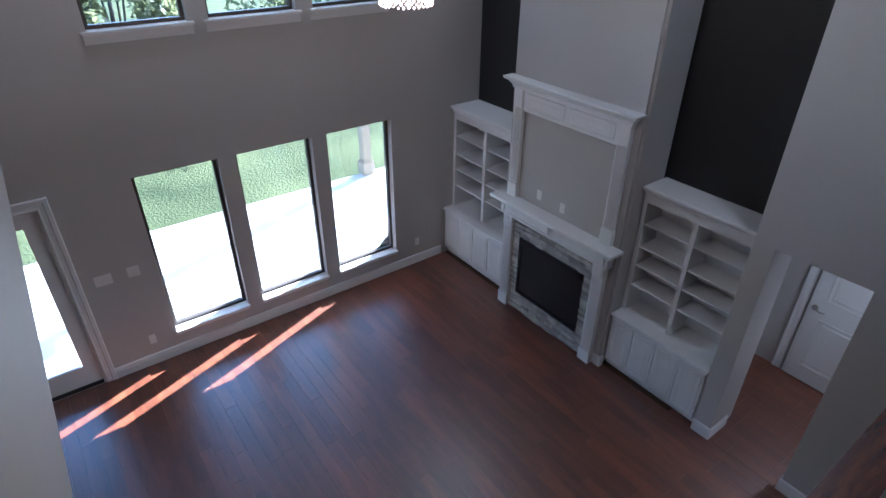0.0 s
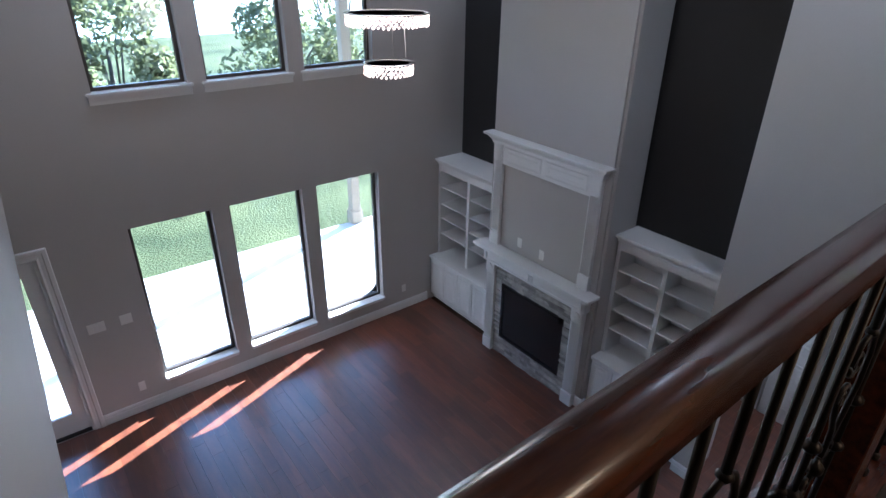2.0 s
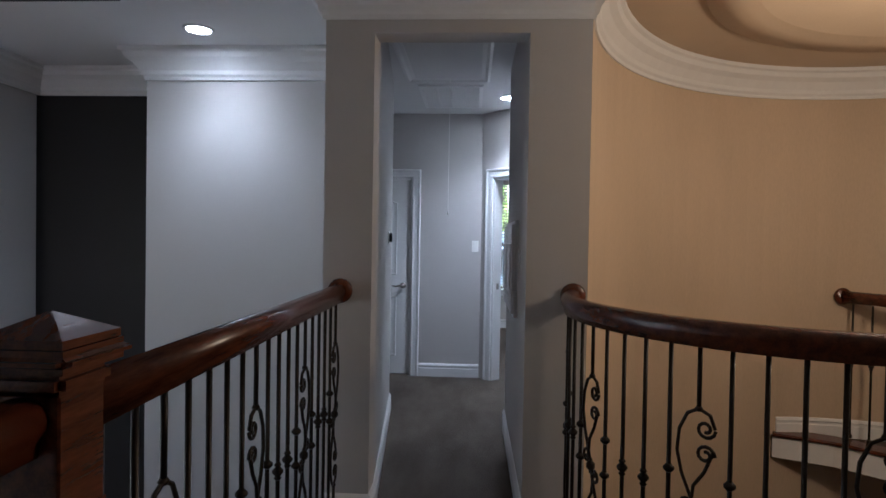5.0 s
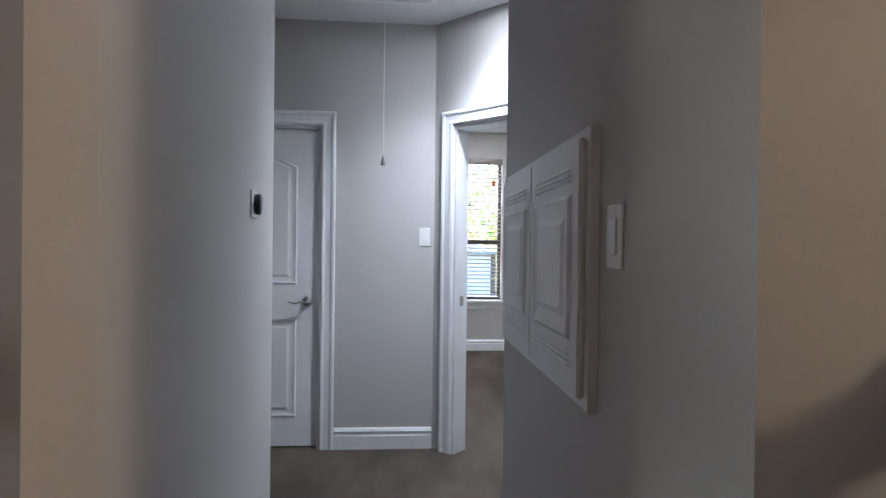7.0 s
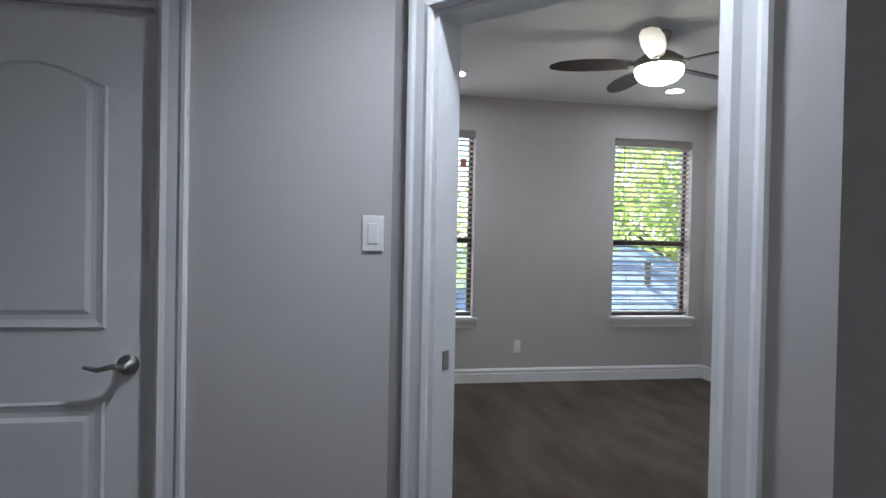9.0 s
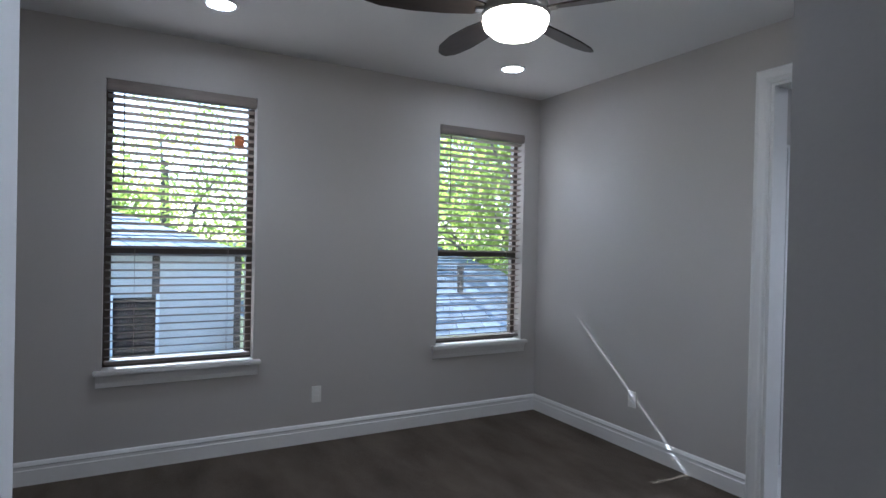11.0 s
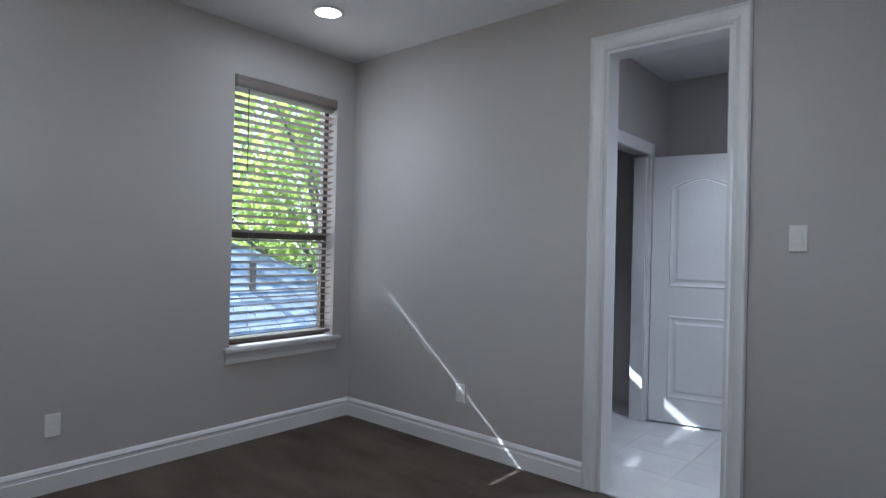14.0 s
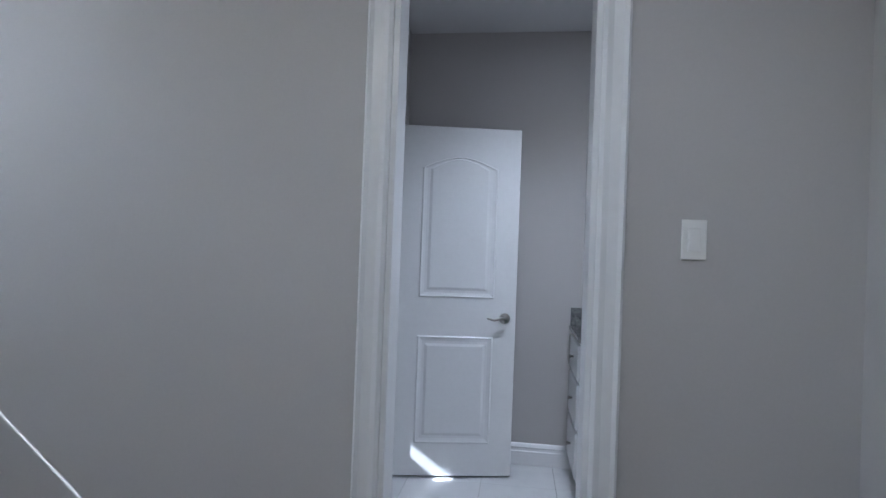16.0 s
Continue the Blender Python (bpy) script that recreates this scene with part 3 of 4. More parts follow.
# patio door
casing(Matrix.Translation((-1.44, NY, 0)), 0.91, 2.10, 0.15, 0.11)
d = thing("patio_door", "white full-glass patio door, closed", "door", pose(-1.42, NY + 0.06, 0))
part("slab", boxes((0, 0.13, -0.02, 0.02, 0.03, 2.07), (0.74, 0.87, -0.02, 0.02, 0.03, 2.07), (0.13, 0.74, -0.02, 0.02, 0.03, 0.27), (0.13, 0.74, -0.02, 0.02, 1.94, 2.07)), WHITE, d)
p = part("pane", boxes((0.13, 0.74, -0.005, 0.005, 0.27, 1.94)), GLASS, d)
p.visible_shadow = False
part("threshold", boxes((0, 0.87, -0.05, 0.06, 0.0, 0.028)), RUBBER, d, "black metal threshold")
plate("light_switch", pose(-0.23, NY, 1.22, 0, 0, 180), "white three-gang switch plate on the greige wall", gangs=3)
plate("light_switch", pose(0.05, NY, 1.22, 0, 0, 180), "white two-gang switch plate on the greige wall", gangs=2)
plate("outlet", pose(0.02, NY, 0.33, 0, 0, 180), "white outlet low on the greige wall", "outlet")
plate("outlet", pose(3.57, NY, 0.34, 0, 0, 180), "white outlet low on the greige wall", "outlet")

# ---- fireplace ----
fp = thing("fireplace", "white fluted fireplace surround with stone slips and black firebox", "fireplace", pose(3.99, 3.30, 0, 0, 0, -90))
# local: x runs toward the windows... (rotated: local x = -world y), local -y faces the room


def fluted(name, x0, x1, z0, z1, parent, y, plinth, cap):
    f = part(name, soft_box(x0, x1, y, -0.001, z0 + plinth, z1 - cap, 0.003, 1), WHITE, parent)
    n = 5
    step = (x1 - x0 - 0.03) / n
    for k in range(n):
        a = x0 + 0.015 + k * step
        part("flute", soft_box(a + step * 0.18, a + step * 0.82, y - 0.009, y - 0.0002, z0 + plinth + 0.02, z1 - cap - 0.02, 0.004, 2), WHITE, f)
    part("plinth", soft_box(x0 - 0.008, x1 + 0.008, y - 0.014, -0.001, z0, z0 + plinth, 0.004), WHITE, f)
    part("cap_block", soft_box(x0 - 0.005, x1 + 0.005, y - 0.012, -0.001, z1 - cap, z1, 0.006), WHITE, f)
    return f


for s in (-1, 1):
    x0, x1 = (0.62, 0.76) if s > 0 else (-0.76, -0.62)
    f = fluted("pilaster", x0, x1, 0, 1.30, fp, -0.075, 0.17, 0.14)
    bm = bmesh.new()
    cx = (x0 + x1) / 2
    for r in (0.05, 0.03):
        lathe(bm, [(r, -0.0872), (r, -0.095), (r - 0.008, -0.098), (r - 0.014, -0.091), (0.0, -0.0905)], 20, (cx, 0, 1.23), "y")
    part("rosette", bm, WHITE, f, "turned bullseye rosette", True)
part("frieze", soft_box(-0.80, 0.80, -0.10, -0.001, 1.30, 1.46, 0.003, 1), WHITE, fp)
for x0, x1 in ((-0.70, -0.055), (0.055, 0.70)):
    bm = bmesh.new()
    box(bm, x0, x1, -0.108, -0.1002, 1.325, 1.335)
    box(bm, x0, x1, -0.108, -0.1002, 1.422, 1.432)
    part("frieze_bead", bm, WHITE, fp)
for x in (-0.75, -0.028, 0.028, 0.75):
    part("frieze_tab", soft_box(x - 0.016, x + 0.016, -0.118, -0.1002, 1.335, 1.425, 0.004), WHITE, fp)
bm = bmesh.new()
sweep(bm, [(-0.80, 0.0, 1.44), (-0.80, -0.10, 1.44), (0.80, -0.10, 1.44), (0.80, 0.0, 1.44)], [(0, 0), (0.012, 0.0), (0.02, 0.03), (0.045, 0.055), (0.055, 0.065), (0, 0.065)])
part("mantel_moulding", bm, WHITE, fp)
part("mantel_shelf", soft_box(-0.90, 0.90, -0.21, -0.001, 1.505, 1.545, 0.006), WHITE, fp, "white mantel shelf")
part("firebox_glass", boxes((-0.47, 0.47, -0.035, -0.03, 0.30, 0.98)), FIREGLASS, fp, "dark reflective firebox glass")
part("firebox_frame", boxes((-0.5, -0.47, -0.05, -0.001, 0.27, 1.06), (0.47, 0.5, -0.05, -0.001, 0.27, 1.06), (-0.47, 0.47, -0.05, -0.001, 0.27, 0.30)), GRAPHITE, fp, "black metal firebox frame")
part("firebox_hood", soft_box(-0.47, 0.47, -0.075, -0.001, 0.98, 1.06, 0.01), GRAPHITE, fp, "black metal hood")
part("stone_backing", boxes((-0.62, -0.5, -0.02, -0.001, 0, 1.3), (0.5, 0.62, -0.02, -0.001, 0, 1.3), (-0.5, 0.5, -0.02, -0.001, 0, 0.27), (-0.5, 0.5, -0.02, -0.001, 1.06, 1.3)), STONE, fp)
rs = random.Random(4)
for (xa, xb, za, zb) in ((-0.62, 0.62, 0.0, 0.27), (-0.62, 0.62, 1.06, 1.3), (-0.62, -0.5, 0.27, 1.06), (0.5, 0.62, 0.27, 1.06)):
    z = za
    while z < zb - 0.008:
        h = min(rs.choice((0.028, 0.036, 0.05)), zb - z)
        x = xa
        while x < xb - 0.01:
            w = min(rs.uniform(0.09, 0.26), xb - x)
            part("stone", boxes((x + 0.0015, x + w - 0.0015, -0.028 - rs.uniform(0, 0.018), -0.0202, z + 0.0012, z + h - 0.0012)), STONE, fp)
            x += w
        z += h
# overmantel frame
om = thing("overmantel", "white fluted overmantel frame with panelled head and cornice", "overmantel", pose(3.99, 3.30, 1.545, 0, 0, -90))
for s in (-1, 1):
    x0, x1 = (0.625, 0.755) if s > 0 else (-0.755, -0.625)
    fluted("pilaster", x0, x1, 0.002, 1.265, om, -0.05, 0.17, 0.19)
part("head", soft_box(-0.624, 0.624, -0.045, -0.001, 1.03, 1.265, 0.003, 1), WHITE, om)
for x0, x1 in ((-0.59, -0.03), (0.03, 0.59)):
    bm = bmesh.new()
    panel(bm, [(x0, 1.065), (x1, 1.065), (x1, 1.235), (x0, 1.235)], -0.0452, -1)
    part("head_panel", bm, WHITE, om, "raised head panel")
bm = bmesh.new()
sweep(bm, [(-0.765, 0.0, 1.255), (-0.765, -0.06, 1.255), (0.765, -0.06, 1.255), (0.765, 0.0, 1.255)], [(-0.05, 0.0), (0.008, 0), (0.014, 0.03), (0.05, 0.075), (0.085, 0.095), (0.09, 0.12), (-0.05, 0.12)])
part("cornice", bm, WHITE, om, "projecting white cornice")
part("cornice_top", boxes((-0.75, 0.75, -0.05, -0.001, 1.26, 1.374)), WHITE, om)
plate("outlet", pose(3.99, 3.60, 1.69, 0, 0, 90), "white cable plate above the mantel", "outlet")
plate("light_switch", pose(3.99, 3.25, 1.67, 0, 0, 90), "white wall plate above the mantel")


# ---- built-in cabinets ----
def builtin(y0, y1, dp, label):
    """Base cabinet with four doors, deep counter and an open shelf unit above; local x from y1 down to y0, -y to the room."""
    w = y1 - y0
    c = thing("base_cabinet", "white four-door base cabinet with a painted top, " + label, "cabinet", pose(EX, y1, 0, 0, 0, -90), "built-in cabinets")
    part("body", boxes((0.001, w - 0.001, 0.021, dp, 0.09, 0.705)), WHITE, c)
    part("toe_kick", boxes((0.001, w - 0.001, 0.07, dp, 0.0, 0.089)), WHITE, c)
    part("top", soft_box(0.001, w - 0.001, -0.02, dp, 0.707, 0.745, 0.006), WHITE, c, "white painted counter")
    dw = (w - 0.03) / 4
    for k in range(4):
        x = 0.015 + k * dw
        dr = part("door", soft_box(x + 0.004, x + dw - 0.004, 0.0, 0.02, 0.105, 0.69, 0.003, 1), WHITE, c)
        bm = bmesh.new()
        panel(bm, [(x + 0.03, 0.135), (x + dw - 0.03, 0.135), (x + dw - 0.03, 0.66), (x + 0.03, 0.66)], -0.0002, -1)
        part("door_panel", bm, WHITE, dr, "moulded door panel")
    u = thing("bookcase", "white empty two-bay shelf unit, " + label, "bookcase", pose(EX, y1, 0.745, 0, 0, -90), "built-in cabinets")
    part("side", boxes((0.001, 0.045, 0.15, dp, 0.0, 1.39)), WHITE, u)
    part("side", boxes((w - 0.045, w - 0.001, 0.15, dp, 0.0, 1.39)), WHITE, u)
    part("back", boxes((0.045, w - 0.045, dp - 0.015, dp, 0.0, 1.39)), WHITE, u)
    part("divider", boxes((w / 2 - 0.022, w / 2 + 0.022, 0.15, dp - 0.016, 0.0, 1.28)), WHITE, u)
    part("head_rail", boxes((0.045, w - 0.045, 0.15, dp - 0.016, 1.281, 1.39)), WHITE, u)
    for a, b in ((0.046, w / 2 - 0.023), (w / 2 + 0.023, w - 0.046)):
        for z in (0.31, 0.55, 0.77, 1.03):
            part("shelf", soft_box(a, b, 0.165, dp - 0.017, z, z + 0.02, 0.003, 1), WHITE, u)
    bm = bmesh.new()
    sweep(bm, [(0.001, 0.15, 1.37), (w - 0.001, 0.15, 1.37)], [(-0.02, 0), (0.012, 0), (0.02, 0.03), (0.05, 0.055), (0.055, 0.06), (-0.02, 0.06)], flip=1)
    part("cornice", bm, WHITE, u)
    part("top", soft_box(0.001, w - 0.001, 0.085, dp, 1.431, 1.46, 0.005), WHITE, u, "wide white top board")


builtin(1.302, 2.436, 0.447, "by the hall opening")
builtin(4.154, 5.448, 0.567, "in the window corner")

# lower hall door
casing(Matrix.Translation((5.63, 1.20, 0)) @ pose(0, 0, 0, 0, 0, -90), 0.80, 2.04, 0.1)
panel_door("hall_door", Matrix.Translation((5.61, 0.43, 0)) @ pose(0, 0, 0, 0, 0, 90), 0.74, 2.02, "white two-panel arch-top door in the lower hall, closed", -1)

# granite counter of the kitchen, only its corner comes into view
k = thing("kitchen_counter", "tan granite kitchen counter on a white base", "counter", pose(-1.37, 2.29, 0))
part("counter_top", soft_box(-0.75, 0.75, -0.56, 0.56, 0.89, 0.93, 0.006), GRANITE, k)
part("counter_base", boxes((-0.70, 0.70, -0.50, 0.50, 0, 0.888)), WHITE, k)

# ---- chandelier ----
ch = thing("chandelier", "three-ring crystal pendant chandelier, lit", "chandelier", pose(1.62, 2.6, 3.93))
cr = random.Random(2)
for rad, z, n in ((0.34, 0.675, 72), (0.25, 0.39, 52), (0.15, 0.095, 32)):
    bm = bmesh.new()
    lathe(bm, [(rad - 0.014, 0.06), (rad - 0.014, 0.066), (rad + 0.014, 0.066), (rad + 0.014, 0.06)], 48, (0, 0, z - 0.03))
    rg = part("hoop", bm, NICKEL, ch, "polished metal hoop")
    bm = bmesh.new()
    for row in range(4):
        for q in range(n):
            a = 2 * math.pi * (q + 0.5 * row) / n
            c = Vector((rad * math.cos(a), rad * math.sin(a), z + 0.018 - row * 0.016 + cr.uniform(-0.003, 0.003)))
            s = cr.uniform(0.007, 0.013)
            v = [bm.verts.new(c + Vector(o) * s) for o in ((1, 0, 0), (-1, 0, 0), (0, 1, 0), (0, -1, 0), (0, 0, 1), (0, 0, -1))]
            for i, j in ((0, 2), (2, 1), (1, 3), (3, 0)):
                bm.faces.new((v[i], v[j], v[4]))
                bm.faces.new((v[j], v[i], v[5]))
    tagged(part("crystals", bm, CRYSTAL, ch, "glowing cut crystal beads"), kind="stuff")
    for q in range(3):
        a = 2 * math.pi * q / 3 + rad
        part("cable", tube(bmesh.new(), [(rad * math.cos(a), rad * math.sin(a), z + 0.03), (0.05 * math.cos(a), 0.05 * math.sin(a), CZ + 0.17 - 3.93)], 0.0012, 4), NICKEL, ch)
bm = bmesh.new()
lathe(bm, [(0.12, CZ + 0.199 - 3.93), (0.12, CZ + 0.17 - 3.93), (0.0, CZ + 0.165 - 3.93)], 24)
part("canopy", bm, NICKEL, ch)
for z in (4.6, 4.27, 3.97):
    bulb(1.62, 2.6, z, CHW, (1.0, 0.82, 0.65), 0.25)

# recessed lights
# the one at (0.9, 5.0) is unseen, an added light source
for x, y in ((3.62, 0.72), (4.08, 5.20), (0.9, 5.0)):
    can_light(x, y, CZ, "recessed lights of the tall room")
    can_lamp(x, y, CZ, CANW)
# unseen can, added to brighten the lower hall behind the opening
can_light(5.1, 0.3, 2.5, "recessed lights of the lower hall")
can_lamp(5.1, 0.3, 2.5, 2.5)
# added fill for the dark bathroom; no such can is seen there
can_light(6.6, -5.3, CZ, "recessed lights of the bathroom")
can_lamp(6.6, -5.3, CZ, 12)
can_light(5.30, -1.31, CZ, "recessed lights of the hall")
can_lamp(5.30, -1.31, CZ, HALLW)
# the pair at x=6.75 is unseen, added to light the western side evenly
for x, y in ((8.78, -3.78), (8.71, -1.80), (6.75, -3.55), (6.75, -1.80)):
    can_light(x, y, CZ, "recessed lights of the bedroom")
    can_lamp(x, y, CZ, BEDW)
# unseen source: point lamp added for the stair hall's warm light, no fixture
bulb(2.3, -3.2, 5.2, ROTW, (1.0, 0.67, 0.37), 0.2)

# ---- balustrades ----
RZ = 4.307
RAIL_PROFILE = [(-0.02, -0.055), (0.02, -0.055), (0.024, -0.03), (0.034, -0.015), (0.036, 0.0), (0.03, 0.018), (0.015, 0.03), (-0.015, 0.03), (-0.03, 0.018), (-0.036, 0.0), (-0.034, -0.015), (-0.024, -0.03)]


def baluster_mesh(kind, h):
    bm = bmesh.new()
    tube(bm, [(0, 0, 0), (0, 0, h)], 0.0075, 8)
    lathe(bm, [(0.009, 0.0), (0.016, 0.004), (0.016, 0.022), (0.009, 0.03)], 10)
    if kind == "knuckle":
        z = h * 0.56
        lathe(bm, [(0.008, z - 0.03), (0.013, z - 0.022), (0.008, z - 0.016), (0.019, z - 0.004), (0.019, z + 0.004), (0.008, z + 0.016), (0.013, z + 0.022), (0.008, z + 0.03)], 10)
    if kind == "double":
        for z in (h * 0.5, h * 0.62):
            lathe(bm, [(0.008, z - 0.014), (0.018, z - 0.004), (0.018, z + 0.004), (0.008, z + 0.014)], 10)
    return mesh_of("baluster", bm, IRON, True)


def spiral(cx, cz, r0, r1, a0, turns, n=16):
    return [(cx + (r0 + (r1 - r0) * i / n) * math.cos(a0 + turns * 2 * math.pi * i / n), 0, cz + (r0 + (r1 - r0) * i / n) * math.sin(a0 + turns * 2 * math.pi * i / n)) for i in range(n + 1)]


def scroll_mesh(h):
    """A bar that opens into an S of bows with curled scrolls, mirrored below."""
    bm = bmesh.new()
    tube(bm, [(0, 0, h * 0.5 + 0.34), (0, 0, h)], 0.0075, 8)
    tube(bm, [(0, 0, 0), (0, 0, h * 0.5 - 0.34)], 0.0075, 8)
    lathe(bm, [(0.009, 0.0), (0.016, 0.004), (0.016, 0.022), (0.009, 0.03)], 10)
    mid = h * 0.5
    for s in (1, -1):
        bow = [(s * x, 0, mid + s * z) for x, z in ((0, 0.0), (0.02, 0.06), (0.05, 0.13), (0.066, 0.2), (0.06, 0.27), (0.035, 0.325), (0, 0.345), (-0.035, 0.33), (-0.05, 0.29))]
        tube(bm, bow, 0.006, 6)
        tube(bm, [(s * x, 0, mid + s * z) for x, _, z in spiral(-0.022, 0.285, 0.03, 0.009, math.pi, 1.3)], 0.0058, 6)
        tube(bm, [(s * x, 0, mid + s * z) for x, _, z in spiral(-0.022, 0.205, 0.03, 0.009, math.pi, -1.3)], 0.0058, 6)
        tube(bm, [(s * x, 0, mid + s * z) for x, z in ((-0.045, 0.215), (-0.02, 0.15), (0.012, 0.1), (0.02, 0.03), (0, -0.03))], 0.006, 6)
        tube(bm, [(s * x, 0, mid + s * z) for x, _, z in spiral(0.03, 0.035, 0.026, 0.008, -math.pi / 2, 1.2)], 0.0055, 6)
        lathe(bm, [(0.008, mid + s * 0.345 - 0.008), (0.013, mid + s * 0.345), (0.008, mid + s * 0.345 + 0.008)], 8)
    lathe(bm, [(0.006, mid - 0.02), (0.017, mid - 0.008), (0.017, mid + 0.008), (0.006, mid + 0.02)], 10)
    return mesh_of("scroll_baluster", bm, IRON, True)


BH = RZ - 0.055 - UF - 0.022
KNUCKLE, PLAIN, SCROLL = baluster_mesh("knuckle", BH), baluster_mesh("double", BH), scroll_mesh(BH)


def balusters(parent, spots, zfoot, first=0):
    kinds = [KNUCKLE, PLAIN, SCROLL, PLAIN, KNUCKLE]
    for i, (x, y, a) in enumerate(spots):
        me = kinds[(i + first) % len(kinds)]
        ob = part("scroll_baluster" if me is SCROLL else "baluster", me, IRON, parent)
        ob.matrix_basis = pose(x, y, zfoot, 0, 0, a)


def rosette(parent, x, y, z):
    bm = bmesh.new()
    lathe(bm, [(0.062, 0), (0.062, -0.012), (0.052, -0.024), (0.03, -0.03), (0.0, -0.03)], 24, (x, y, z), "x")
    part("rosette", bm, RAILW, parent, "round stained wall rosette", True)



def rail_y(x):
    return -0.395 + 0.045 * (x - WX) / (OX - WX)


rail = thing("balustrade", "cherry-stained handrail over scrolled wrought iron balusters along the landing", "railing", pose(0, 0, 0))
for a, b in ((-1.4, NX - 0.052), (NX + 0.052, OX - 0.028)):
    part("handrail", sweep(bmesh.new(), [(a, rail_y(a), RZ), (b, rail_y(b), RZ)], RAIL_PROFILE), RAILW, rail, smooth=True)
rosette(rail, OX, rail_y(OX), RZ - 0.002)
n1 = int((NX - 0.08 + 1.4) / 0.105)
balusters(rail, [(NX - 0.115 - k * 0.105, rail_y(NX - 0.115 - k * 0.105), 0) for k in range(n1)], UF + 0.022, 1)
n2 = int((OX - NX - 0.1) / 0.105)
balusters(rail, [(NX + 0.115 + k * 0.105, rail_y(NX + 0.115 + k * 0.105), 0) for k in range(n2)], UF + 0.022, 0)

nw = thing("newel_post", "square cherry-stained newel post with pyramid cap on the landing edge", "newel post", pose(NX, rail_y(NX), UF + 0.0222))
H = 4.447 - UF - 0.022
part("shaft", soft_box(-0.05, 0.05, -0.05, 0.05, 0.2, H - 0.09, 0.003, 1), RAILW, nw)
part("base_block", soft_box(-0.06, 0.06, -0.06, 0.06, 0, 0.199, 0.006), RAILW, nw)
for z in (0.2, H - 0.32):
    part("collar", soft_box(-0.064, 0.064, -0.064, 0.064, z, z + 0.028, 0.012, 3), RAILW, nw)
part("cap_neck", soft_box(-0.06, 0.06, -0.06, 0.06, H - 0.11, H - 0.075, 0.01, 2), RAILW, nw)
part("cap_plate", soft_box(-0.083, 0.083, -0.083, 0.083, H - 0.074, H - 0.04, 0.014, 3), RAILW, nw)
bm = bmesh.new()
vs = [bm.verts.new((sx * r, sy * r, z)) for r, z in ((0.066, H - 0.039), (0.066, H - 0.026)) for sx, sy in ((-1, -1), (1, -1), (1, 1), (-1, 1))]
top = bm.verts.new((0, 0, H + 0.008))
for i in range(4):
    bm.faces.new((vs[i], vs[(i + 1) % 4], vs[4 + (i + 1) % 4], vs[4 + i]))
    bm.faces.new((vs[4 + i], vs[4 + (i + 1) % 4], top))
bm.faces.new(vs[3::-1])
part("cap_pyramid", bm, RAILW, nw)

# curved balustrade of the stair hall
cv = thing("curved_balustrade", "curved cherry-stained handrail over scrolled iron balusters round the stair well", "railing", pose(0, 0, 0))
ca = [(RC[0] + (RR - 0.05) * math.cos(radians(a)), RC[1] + (RR - 0.05) * math.sin(radians(a))) for a in range(68, 206, 3)]
part("handrail", sweep(bmesh.new(), [(x, y, RZ) for x, y in ca], RAIL_PROFILE), RAILW, cv, smooth=True)
rosette(cv, OX, ca[0][1], RZ - 0.002)
part("shoe", sweep(bmesh.new(), [(x, y, UF) for x, y in ca], [(-0.09, 0), (0.09, 0), (0.09, 0.022), (-0.09, 0.022)]), RAILW, cv, "stained wooden landing edge")
spots = []
for k in range(23):
    a = 71 + k * 6.0
    spots.append((RC[0] + (RR - 0.05) * math.cos(radians(a)), RC[1] + (RR - 0.05) * math.sin(radians(a)), a - 90))
balusters(cv, spots, UF + 0.022, 1)
# far balustrade
fb = thing("far_balustrade", "cherry-stained handrail on plain iron balusters across the stair well", "railing", pose(0, 0, 0))
fpts = [(4.47, -3.74), (4.2, -3.88), (3.82, -4.24), (3.25, -4.62), (2.6, -4.84)]
part("handrail", sweep(bmesh.new(), [(x, y, 4.21) for x, y in fpts], RAIL_PROFILE), RAILW, fb, smooth=True)
bm = bmesh.new()
lathe(bm, [(0.062, 0), (0.062, -0.012), (0.052, -0.024), (0.0, -0.03)], 24, (4.49, -3.74, 4.20), "x")
part("rosette", bm, RAILW, fb, smooth=True)
sp = []
for (x0, y0), (x1, y1) in zip(fpts, fpts[1:]):
    L0 = math.hypot(x1 - x0, y1 - y0)
    for k in range(int(L0 / 0.13)):
        u = (k + 0.5) * 0.13 / L0
        sp.append((x0 + (x1 - x0) * u, y0 + (y1 - y0) * u))
FB = baluster_mesh("knuckle", 4.15 - UF - 0.026)
for x, y in sp:
    part("baluster", FB, IRON, fb).matrix_basis = pose(x, y, UF + 0.026)

# ---- upper hall ----
casing(Matrix.Translation((6.0, 0.365, UF)) @ pose(0, 0, 0, 0, 0, -90), 0.74, 2.04, 0.11)
panel_door("closet_door", Matrix.Translation((6.045, 0.345, UF)) @ pose(0, 0, 0, 0, 0, -90), 0.70, 2.02, "white two-panel arch-top hall door, closed", -1)
casing(SLANT @ Matrix.Translation((0.16, 0, UF)), 0.825, 2.04, 0.12)
strike = solo("strike_plate", boxes((0.1785, 0.182, 0.05, 0.08, UF + 0.92, UF + 0.98)), NICKEL, "small satin nickel strike plate on the door jamb", "strike plate")
strike.matrix_basis = SLANT
plate("light_switch", pose(6.0, -1.03, 4.50, 0, 0, 90), "white rocker switch on the hall wall")
plate("light_switch", pose(3.36, PS, 4.465, 0, 0, 0), "white rocker switch beside the panel cabinet")
th = thing("thermostat", "round black glass thermostat on a white wall plate", "thermostat", pose(4.30, -0.387, 4.575, 0, 0, 5.6))
